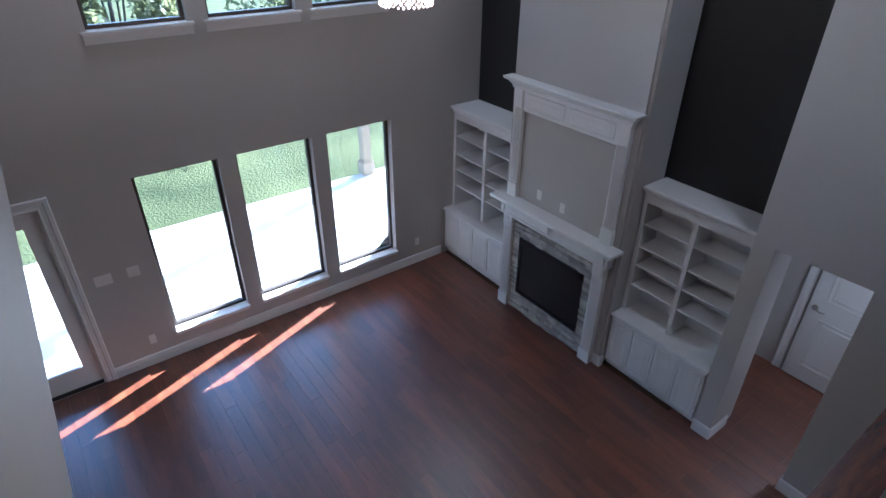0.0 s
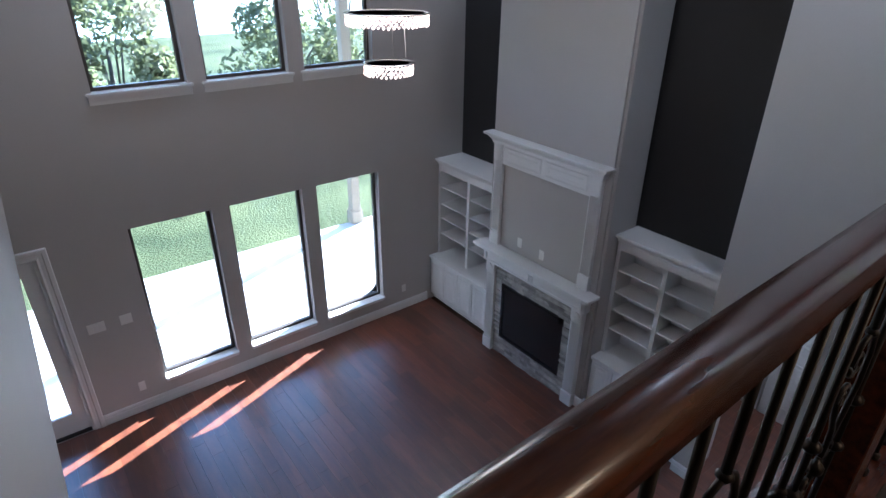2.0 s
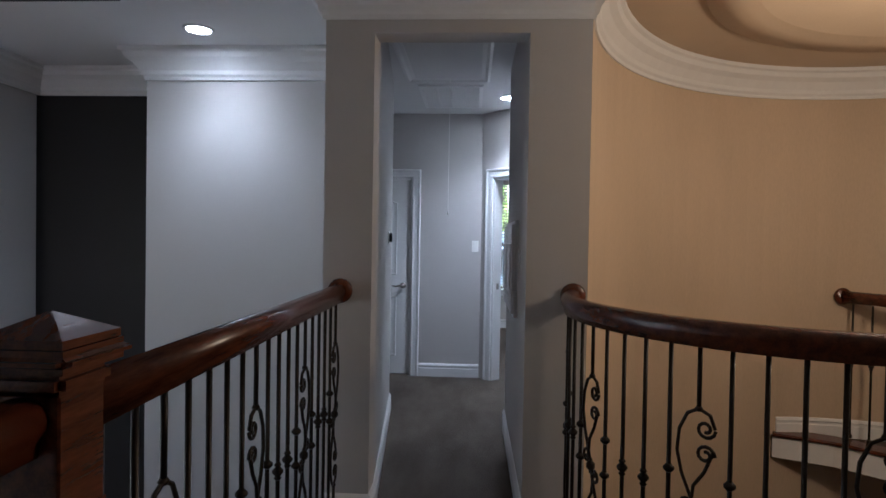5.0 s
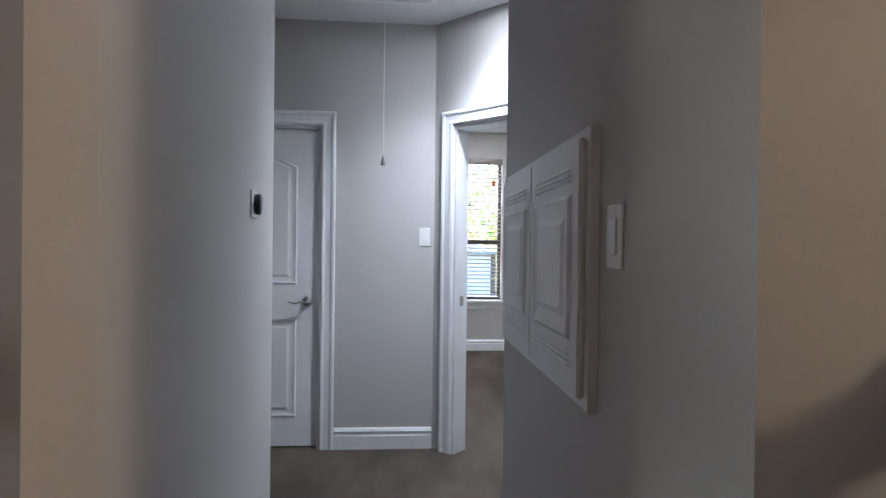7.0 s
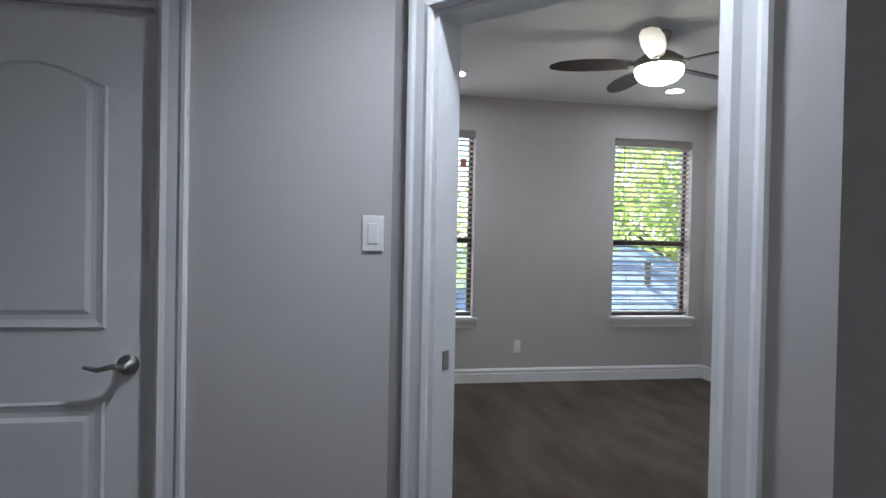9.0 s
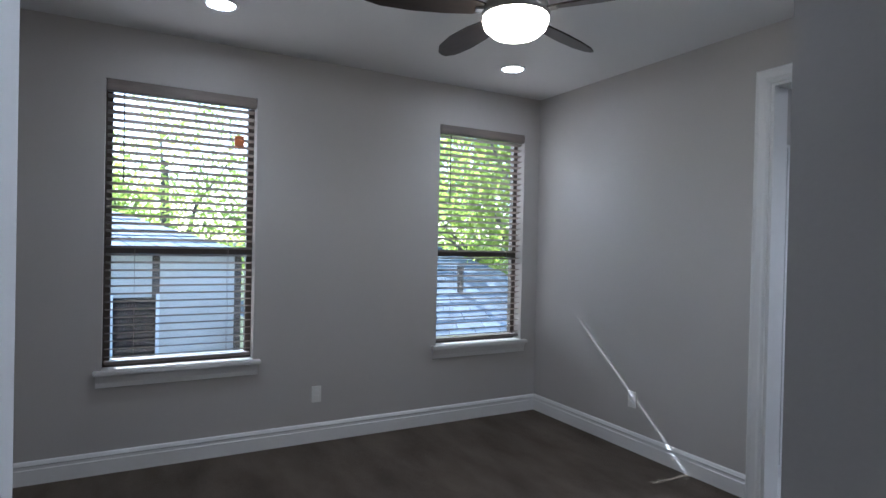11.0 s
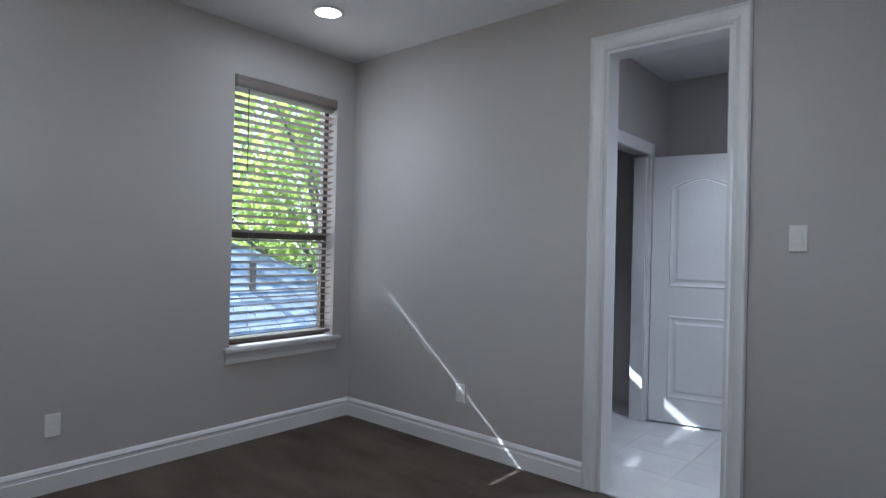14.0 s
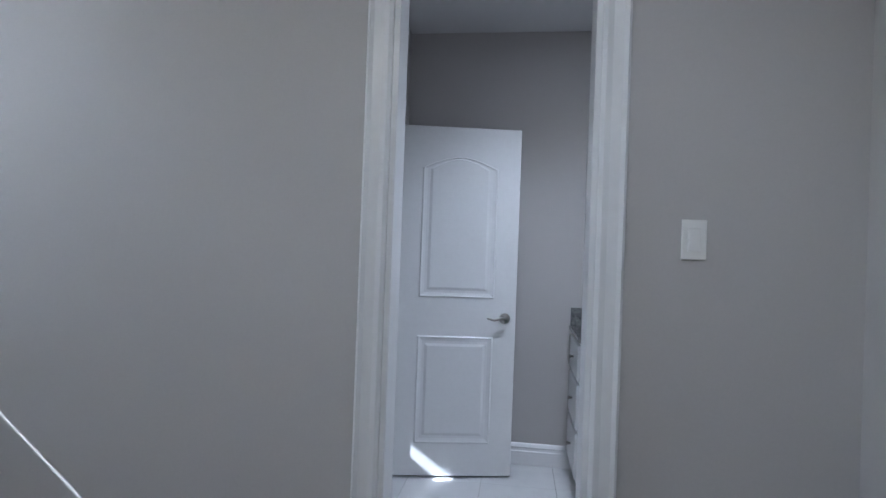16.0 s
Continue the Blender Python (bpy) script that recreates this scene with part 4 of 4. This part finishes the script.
part("wall_plate", soft_box(-0.06, 0.06, -0.006, -0.0005, -0.045, 0.045, 0.002, 1), PLASTIC, th)
bm = bmesh.new()
lathe(bm, [(0.033, -0.0062), (0.035, -0.012), (0.035, -0.022), (0.03, -0.027), (0.0, -0.028)], 28, (0, 0, 0), "y")
part("dial", bm, GRAPHITE, th, "black glass dial", True)
mc = thing("wall_cabinet", "white two-door recessed wall cabinet with moulded panels", "wall cabinet", pose(4.335, PS, 4.12, 0, 0, 180))
CW, CH = 0.885, 0.565
part("frame", boxes((0, CW, -0.02, -0.0005, 0, 0.035), (0, CW, -0.02, -0.0005, CH - 0.035, CH), (0, 0.035, -0.02, -0.0005, 0.035, CH - 0.035), (CW - 0.035, CW, -0.02, -0.0005, 0.035, CH - 0.035)), WHITE, mc)
for x0, x1 in ((0.02, 0.440), (0.446, CW - 0.02)):
    dr = part("door", soft_box(x0, x1, -0.036, -0.0205, 0.02, CH - 0.02, 0.004), WHITE, mc)
    for k in range(3):
        d = 0.055 + k * 0.012
        for z in (0.02 + d, CH - 0.02 - d - 0.007):
            part("bead", soft_box(x0 + 0.055, x1 - 0.055, -0.041, -0.0362, z, z + 0.007, 0.002, 1), WHITE, dr)
    bm = bmesh.new()
    panel(bm, [(x0 + 0.05, 0.13), (x1 - 0.05, 0.13), (x1 - 0.05, CH - 0.13), (x0 + 0.05, CH - 0.13)], -0.0362, -1)
    part("door_panel", bm, WHITE, dr)
# attic hatch with pull cord, vent
ah = thing("attic_hatch", "white trimmed attic hatch in the hall ceiling", "attic hatch", pose(4.10, -0.79, CZ))
part("leaf", boxes((-0.55, 0.55, -0.26, 0.26, -0.012, -0.001)), CEIL, ah)
bm = bmesh.new()
sweep(bm, [(-0.62, -0.33, -0.03), (0.62, -0.33, -0.03), (0.62, 0.33, -0.03), (-0.62, 0.33, -0.03)], [(0, 0.005), (0.02, 0), (0.04, 0.012), (0.07, 0.015), (0.07, 0.029), (0, 0.029)], closed=True, flip=-1)
part("trim", bm, WHITE, ah)
part("pull_cord", tube(bmesh.new(), [(0.54, -0.015, -0.012), (0.545, -0.016, -0.5), (0.55, -0.015, -1.05)], 0.002, 5), PLASTIC, ah, "thin hanging pull cord")
bm = bmesh.new()
lathe(bm, [(0.003, -1.05), (0.009, -1.07), (0.01, -1.085), (0.0, -1.087)], 10, (0.55, -0.015, 0))
part("cord_knob", bm, PLASTIC, ah, smooth=True)
vt = thing("ceiling_vent", "white slotted return-air vent in the hall ceiling", "vent", pose(5.27, -0.80, CZ))
part("frame", boxes((-0.39, 0.39, -0.27, -0.24, -0.016, -0.001), (-0.39, 0.39, 0.24, 0.27, -0.016, -0.001), (-0.39, -0.36, -0.24, 0.24, -0.016, -0.001), (0.36, 0.39, -0.24, 0.24, -0.016, -0.001)), WHITE, vt)
part("backing", boxes((-0.36, 0.36, -0.24, 0.24, -0.003, -0.001)), GREYT, vt)
for y in (-0.12, 0.0, 0.12):
    part("divider", boxes((-0.36, 0.36, y - 0.008, y + 0.008, -0.0155, -0.003)), WHITE, vt)
for k in range(24):
    part("slat", boxes((-0.355 + k * 0.03, -0.338 + k * 0.03, -0.24, 0.24, -0.012, -0.005)), WHITE, vt)

# ---- bedroom ----
SLATME = mesh_of("slat", soft_box(-0.025, 0.025, -0.42, 0.42, -0.0015, 0.0015, 0.001, 1), SLAT)


def bedroom_window(y0, y1, z0, z1, label_tag, lift=0.0):
    w = thing("sash_window", "bronze single-hung window with white stool" + label_tag, "window", pose(BX, (y0 + y1) / 2, z0), "bedroom windows")
    hw, h = (y1 - y0) / 2, z1 - z0
    mid = h * 0.415
    X0, X1 = 0.10, 0.15
    part("frame", boxes((X0, X1, -hw, -hw + 0.04, 0, h), (X0, X1, hw - 0.04, hw, 0, h), (X0, X1, -hw + 0.04, hw - 0.04, 0, 0.045), (X0, X1, -hw + 0.04, hw - 0.04, h - 0.04, h)), BRONZE, w)
    part("meeting_rail", boxes((X0 - 0.015, X1 - 0.01, -hw + 0.04, hw - 0.04, mid - 0.022, mid + 0.022)), BRONZE, w)
    for a, b in ((0.045, mid - 0.022), (mid + 0.022, h - 0.04)):
        p = part("pane", boxes((0.122, 0.127, -hw + 0.04, hw - 0.04, a, b)), GLASS, w)
        p.visible_shadow = False
    part("stool", soft_box(-0.05, 0.099, -hw - 0.045, hw + 0.045, -0.022, 0.003, 0.005), WHITE, w, "white window stool")
    bm = bmesh.new()
    sweep(bm, [(0, hw + 0.03, -0.1), (0, -hw - 0.03, -0.1)], [(0, 0), (0.010, 0), (0.014, 0.03), (0.03, 0.065), (0.034, 0.077), (0, 0.077)])
    part("apron", bm, WHITE, w)
    b = thing("window_blind", "grey-brown slatted wooden blind, lowered with open slats", "blind", pose(BX, (y0 + y1) / 2, z0), "bedroom blinds")
    part("valance", soft_box(-0.012, 0.045, -hw + 0.004, hw - 0.004, h - 0.075, h - 0.002, 0.008), SLAT, b)
    n = 34
    for k in range(n):
        z = 0.075 + (h - 0.17) * k / (n - 1) + (lift if k > 13 else -lift)
        o = part("slat", SLATME, SLAT, b)
        o.matrix_basis = Matrix.Translation((0.04, 0, z)) @ pose(0, 0, 0, 0, 15, 0) @ Matrix.Diagonal((1, (hw - 0.012) / 0.42, 1, 1))
    part("bottom_rail", soft_box(0.015, 0.065, -hw + 0.012, hw - 0.012, 0.03, 0.05, 0.004), SLAT, b)
    for y in (-hw * 0.62, hw * 0.62):
        for x in (0.013, 0.067):
            part("ladder_cord", tube(bmesh.new(), [(x, y, 0.04), (x, y, h - 0.07)], 0.0012, 4), SLAT, b)
    part("tilt_wand", tube(bmesh.new(), [(0.0, hw - 0.1, h - 0.08), (-0.002, hw - 0.1, h - 0.62)], 0.004, 6), BRONZE, b, "thin dark tilt wand")
    return b


b1 = bedroom_window(-2.13, -1.25, 3.77, 5.53, ", sunlit")
part("warning_label", boxes((0.02, 0.022, -0.36, -0.30, 1.42, 1.50)), ORANGE, b1, "small orange and white warning label")
bedroom_window(-4.36, -3.53, 3.77, 5.53, ", beside the corner", 0.0054)
plate("outlet", pose(BX, -2.57, 3.49, 0, 0, 90), "white outlet low on the bedroom wall", "outlet")
plate("outlet", pose(8.28, BY, 3.51), "white outlet low on the bedroom wall", "outlet")
plate("light_switch", pose(6.43, BY, 4.515), "white rocker switch beside the bathroom opening")
casing(Matrix.Translation((7.335, BY, UF)) @ pose(0, 0, 0, 0, 0, 180), 0.63, 5.52 - UF, 0.13, 0.08)

fan = thing("ceiling_fan", "bronze five-blade ceiling fan with lit frosted bowl", "ceiling fan", pose(7.56, -2.92, 0))
bm = bmesh.new()
lathe(bm, [(0.075, CZ), (0.075, CZ - 0.02), (0.055, CZ - 0.05), (0.016, CZ - 0.065), (0.016, CZ - 0.11), (0.05, CZ - 0.115), (0.10, CZ - 0.14), (0.15, CZ - 0.175), (0.158, CZ - 0.20), (0.155, CZ - 0.225), (0.0, CZ - 0.226)], 28)
part("motor", bm, NICKEL, fan, "satin nickel motor housing", True)
bm = bmesh.new()
lathe(bm, [(0.150, CZ - 0.222), (0.153, CZ - 0.24), (0.142, CZ - 0.275), (0.11, CZ - 0.305), (0.055, CZ - 0.325), (0.0, CZ - 0.33)], 28)
part("bowl", bm, FANGLOW, fan, "glowing frosted glass bowl", True)
bm = bmesh.new()
prof = [(0.14, 0.035), (0.2, 0.055), (0.32, 0.075), (0.48, 0.082), (0.62, 0.066), (0.69, 0.03), (0.70, 0.0)]
pts = [(x, y) for x, y in prof] + [(x, -y * 0.7) for x, y in reversed(prof[:-1])]
prism(bm, pts, -0.004, 0.004)
bmesh.ops.bevel(bm, geom=bm.edges[:], offset=0.0015, segments=1, affect="EDGES")
BLADE = mesh_of("blade", bm, FANBLADE)
bm = bmesh.new()
prism(bm, pts, -0.004, 0.004)
BLADELIT = mesh_of("blade", bm, FANLIT)
# blade 2 takes the paler copy, its catch of light painted in
for k in range(5):
    o = part("blade", BLADELIT if k == 2 else BLADE, FANBLADE, fan, "fan blade made paler by painted-in light" if k == 2 else "")
    o.matrix_basis = Matrix.Translation((0, 0, CZ - 0.20)) @ pose(0, 0, 0, 0, 0, 72 * k) @ pose(0, 0, 0, 14, 0, 0)
    o = part("blade_arm", boxes((0.10, 0.19, -0.018, 0.018, -0.006, 0.006)), NICKEL, fan)
    o.matrix_basis = Matrix.Translation((0, 0, CZ - 0.205)) @ pose(0, 0, 0, 0, 0, 72 * k)
bulb(7.56, -2.92, CZ - 0.45, FANW, (1.0, 0.82, 0.58), 0.1)

# ---- bathroom ----
bm = bmesh.new()
for y0, y1, z0, z1 in ((-5.28, -5.19, UF, UF + 2.14), (-6.09, -6.0, UF, UF + 2.14), (-6.0, -5.28, UF + 2.05, UF + 2.14)):
    box(bm, 7.64, 7.659, y0, y1, z0, z1)
    box(bm, 7.632, 7.6398, y0 + 0.02, y1 - 0.02, z0, z1 - 0.02)
for y0, y1 in ((-5.30, -5.281), (-5.999, -5.98)):
    box(bm, 7.661, 7.76, y0, y1, UF, UF + 2.03)
setting("trim", bm, WHITE, "white casing of the bathroom closet door")
panel_door("bathroom_door", Matrix.Translation((7.625, -6.03, UF)) @ pose(0, 0, 0, 0, 0, 191.5), 0.70, 2.03, "white two-panel arch-top bathroom door, standing open", -1)
va = thing("vanity", "white bathroom vanity with drawers and dark granite top", "vanity", pose(6.58, -6.40, UF))
part("body", boxes((-0.95, 0.0, 0.001, 0.53, 0.08, 0.85)), WHITE, va)
part("toe_kick", boxes((-0.95, -0.06, 0.001, 0.47, 0, 0.079)), WHITE, va)
part("counter", soft_box(-0.95, 0.025, 0.001, 0.55, 0.852, 0.885, 0.005), DGRANITE, va, "dark granite counter")
part("backsplash", boxes((-0.95, 0.02, 0.001, 0.02, 0.886, 0.99)), DGRANITE, va, "dark granite backsplash")
for z0, z1 in ((0.12, 0.36), (0.38, 0.62), (0.64, 0.83)):
    for yk in ((0.03, 0.5),):
        dr = part("drawer", soft_box(0.0005, 0.02, yk[0], yk[1], z0, z1, 0.004), WHITE, va)
        bm = bmesh.new()
        lathe(bm, [(0.006, 0.02), (0.006, 0.035), (0.014, 0.04), (0.0, 0.046)], 10, (0, 0.27, (z0 + z1) / 2), "x")
        part("knob", bm, NICKEL, dr, "satin nickel knob", True)

# ---- outdoors ----
bm = bmesh.new()
box(bm, -900, 900, -900, 900, -0.5, -0.16)
setting("ground", bm, GRASS, "green lawn with dappled shade painted into its colour")
setting("patio", boxes((-5.2, 5.4, NY + 0.20, 8.75, -0.16, -0.05)), CONCRETE, "pale concrete patio")
setting("porch_roof", boxes((-5.2, 5.6, NY + 0.20, 9.0, 5.62, 5.75), (-5.2, 5.6, 8.7, 8.95, 5.30, 5.62)), TANWOOD, "tan boarded porch soffit and beams")
for x in (-4.9, 4.62):
    c = thing("porch_post", "tan square porch post on a stepped base", "post", pose(x, 8.72, -0.05), "porch posts")
    part("shaft", soft_box(-0.085, 0.085, -0.085, 0.085, 0.25, 5.35, 0.008), TANWOOD, c)
    part("base", soft_box(-0.12, 0.12, -0.12, 0.12, 0, 0.249, 0.01), TANWOOD, c)
    part("collar", soft_box(-0.105, 0.105, -0.105, 0.105, 0.2492, 0.29, 0.01), TANWOOD, c)
    part("capital", soft_box(-0.12, 0.12, -0.12, 0.12, 5.25, 5.349, 0.01), TANWOOD, c)
setting("water", boxes((-60, 60, 42, 75, -0.158, -0.15)), WATER, "pale still pond beyond the lawn")


def leaf_cloud(seed, blobs, count, size, mat):
    r = random.Random(seed)
    V, Fc = [], []
    for _ in range(count):
        bx, by, bz, br = r.choice(blobs)
        d = Vector((r.gauss(0, 1), r.gauss(0, 1), r.gauss(0, 1)))
        d = d.normalized() * br * (0.45 + 0.6 * r.random() ** 0.6)
        c = Vector((bx, by, bz)) + d
        u = Vector((r.gauss(0, 1), r.gauss(0, 1), r.gauss(0, 1))).normalized()
        w = u.cross(Vector((r.gauss(0, 1), r.gauss(0, 1), r.gauss(0, 1)))).normalized()
        s = size * r.uniform(0.6, 1.3)
        k = len(V)
        V += [c - u * s, c + w * s * 0.45, c + u * s, c - w * s * 0.45]
        Fc.append((k, k + 1, k + 2, k + 3))
    me = bpy.data.meshes.new("crown")
    me.from_pydata([tuple(v) for v in V], [], Fc)
    me.materials.append(mat)
    return me


def tree(seed, x, y, h, spread, mat, count, size, name="tree", label="leafy green tree on the lawn", low=0.35, z=-0.16):
    r = random.Random(seed)
    t = thing(name, label, name, pose(x, y, z))
    bm = bmesh.new()
    blobs = []
    trunk = [(0, 0, 0), (r.uniform(-.1, .1), r.uniform(-.1, .1), h * 0.3), (r.uniform(-.2, .2), r.uniform(-.2, .2), h * 0.62)]
    tube(bm, trunk, [h * 0.022, h * 0.016, h * 0.008], 8)
    for k in range(9):
        a = k * 2.4 + r.random()
        q = h * r.uniform(low, 0.92)
        rr = spread * r.uniform(0.35, 0.8)
        e = (rr * math.cos(a), rr * math.sin(a), q)
        tube(bm, [(0, 0, h * max(0.12, low * 0.6)), (e[0] * 0.5, e[1] * 0.5, q * 0.8), e], [h * 0.008, h * 0.005, h * 0.002], 5)
        for _ in range(2):
            blobs.append((e[0] + r.uniform(-.3, .3) * spread, e[1] + r.uniform(-.3, .3) * spread, e[2] + r.uniform(-.1, .1) * h, spread * r.uniform(0.25, 0.45)))
    part("trunk", bm, BARK, t)
    tagged(part("crown", leaf_cloud(seed + 50, blobs, count, size, mat), mat, t), kind="stuff")
    return t


for i, (x, y, h, s) in enumerate(((-0.6, 14.5, 4.6, 1.7), (0.7, 13.8, 4.3, 1.4), (3.0, 14.0, 3.9, 1.3), (1.9, 15.2, 4.6, 1.6), (6.1, 14.5, 5.8, 1.9), (8.4, 16.0, 6.2, 2.0), (-4.0, 15.5, 4.4, 1.8))):
    tree(10 + i, x, y, h, s, LEAF, 5200, 0.10, "shrub", "tall olive-green shrub beside the lawn", 0.15)
for i, (x, y, h) in enumerate(((-9, 26, 10), (4, 60, 9), (12, 58, 9), (28, 62, 10), (-16, 60, 10), (-34, 64, 12), (44, 66, 12))):
    tree(30 + i, x, y, h, h * 0.34, LEAFY, 2600, 0.3 if y > 40 else 0.2)
# beyond the bedroom windows
for i, (x, y, h, s) in enumerate(((15.5, -9.5, 11, 3.6), (19, -13, 12, 4), (24, -10, 12, 4), (27.5, -2.5, 12, 4), (26, 6.0, 10, 3.6))):
    tree(60 + i, x, y, h, s, LEAFY, 8000, 0.11, low=0.25)


def hip_house(name, x, y, w, d, wall, ridge, rz, label):
    hse = thing(name, label, "house", pose(x, y, -0.16, 0, 0, rz))
    wl = part("wall", boxes((-w / 2, w / 2, -d / 2, d / 2, 0, wall)), STUCCO, hse, "pale stucco wall")
    bm = bmesh.new()
    o = 0.35
    e = [bm.verts.new(c) for c in ((-w / 2 - o, -d / 2 - o, wall), (w / 2 + o, -d / 2 - o, wall), (w / 2 + o, d / 2 + o, wall), (-w / 2 - o, d / 2 + o, wall))]
    rg = [bm.verts.new((-w / 2 + d / 2.2, 0, ridge)), bm.verts.new((w / 2 - d / 2.2, 0, ridge))]
    bm.faces.new((e[0], e[1], rg[1], rg[0]))
    bm.faces.new((e[2], e[3], rg[0], rg[1]))
    bm.faces.new((e[1], e[2], rg[1]))
    bm.faces.new((e[3], e[0], rg[0]))
    bm.faces.new(e[::-1])
    roof = part("roof", bm, SHINGLE, hse, "blue-grey shingled hip roof")
    # courses of shingles on the slope that faces the bedroom
    a, b, c = Vector((-w / 2 - o, d / 2 + o, wall)), Vector((-w / 2 - o, -d / 2 - o, wall)), Vector((-w / 2 + d / 2.2, 0, ridge))
    nrm = (b - a).cross(c - a).normalized()
    if nrm.z < 0:
        nrm = -nrm
    rr = random.Random(5)
    rows = 14
    for q in range(rows):
        u0, u1 = q / rows, (q + 1) / rows
        p0, p1 = a.lerp(c, u0), b.lerp(c, u0)
        p2, p3 = b.lerp(c, u1), a.lerp(c, u1)
        n = max(1, int((p1 - p0).length / 0.5))
        for k in range(n):
            bm = bmesh.new()
            f = [p0.lerp(p1, k / n + 0.002), p0.lerp(p1, (k + 1) / n - 0.002), p3.lerp(p2, (k + 1) / n - 0.002), p3.lerp(p2, k / n + 0.002)]
            lo = [bm.verts.new(v + nrm * 0.004) for v in f]
            hi = [bm.verts.new(v + nrm * (0.03 if i < 2 else 0.012)) for i, v in enumerate(f)]
            bm.faces.new(hi)
            for i in range(4):
                bm.faces.new((lo[i], lo[(i + 1) % 4], hi[(i + 1) % 4], hi[i]))
            part("shingle", bm, SHINGLE, roof)
    bm = bmesh.new()
    lathe(bm, [(0.06, 0), (0.06, 0.45), (0.075, 0.46), (0.075, 0.5), (0, 0.5)], 10, tuple(a.lerp(b, 0.45).lerp(c, 0.45)))
    part("vent_pipe", bm, BRONZE, roof)
    for k in (-1, 0, 1):
        wd = part("window", boxes((-w / 2 - 0.03, -w / 2 - 0.001, k * d / 3.4 - 0.4, k * d / 3.4 + 0.4, wall * 0.45, wall * 0.8)), FIREGLASS, hse, "dark window")
        part("window_frame", boxes((-w / 2 - 0.05, -w / 2 - 0.0305, k * d / 3.4 - 0.45, k * d / 3.4 - 0.38, wall * 0.43, wall * 0.82), (-w / 2 - 0.05, -w / 2 - 0.0305, k * d / 3.4 + 0.38, k * d / 3.4 + 0.45, wall * 0.43, wall * 0.82)), WHITE, wd)
    for k in range(7):
        part("timber", boxes((-w / 2 - 0.028, -w / 2 - 0.001, -d / 2 + d * k / 6 - 0.07, -d / 2 + d * k / 6 + 0.07, 0, wall - 0.02)), TIMBER, hse, "dark timber post")
    return hse


hip_house("neighbour_house", 16.6, -6.9, 6.5, 6.0, 3.1, 4.75, 0, "neighbouring house with blue-grey hip roof")
hip_house("timbered_house", 21.5, 1.3, 6.0, 9.6, 4.4, 6.1, 0, "pale half-timbered neighbouring house with grey roof")

# ---- floor pieces ----
fl = thing("plank_floor", "glossy reddish-brown hand-scraped plank floor", "floor", pose(0, 0, 0))
tagged(fl, kind="structure")
rp = random.Random(9)
rest = bmesh.new()
x, count = 4.05, 0
PW = 0.127
while x > -4.8:
    y = NY - rp.uniform(0.0, 0.8)
    y1 = NY
    while y1 > -6.0:
        y0 = max(-6.0, y)
        a, b = x - PW + 0.0008, x - 0.0008
        if count < 300 and x > -0.75 and y1 > 0.2:
            part("plank", boxes((a, b, y0 + 0.0008, y1 - 0.0008, -0.0115, -rp.uniform(0, 0.0012))), WOOD, fl)
            count += 1
        else:
            box(rest, a, b, y0 + 0.0008, y1 - 0.0008, -0.0115, -rp.uniform(0, 0.0012))
        y1 = y0
        y = y0 - rp.uniform(0.45, 1.25)
    x -= PW
y = -0.6
while y < 1.5:
    box(rest, 4.0515, 5.63, y, y + PW - 0.0016, -0.0115, -0.0005)
    y += PW
tagged(part("far_planks", rest, WOOD, fl), kind="stuff")
bt = thing("bath_floor", "polished white marble tile floor", "floor", pose(0, 0, 0))
tagged(bt, kind="structure")
for i in range(10):
    for j in range(6):
        x0, y0 = 5.42 + i * 0.42, -6.4 + j * 0.35
        y1 = min(y0 + 0.348, BY - 0.02)
        if y1 > y0 + 0.02 and x0 < 9.3:
            part("tile", boxes((x0, x0 + 0.418, y0, y1, UF - 0.0115, UF - 0.0005)), MARBLE, bt)
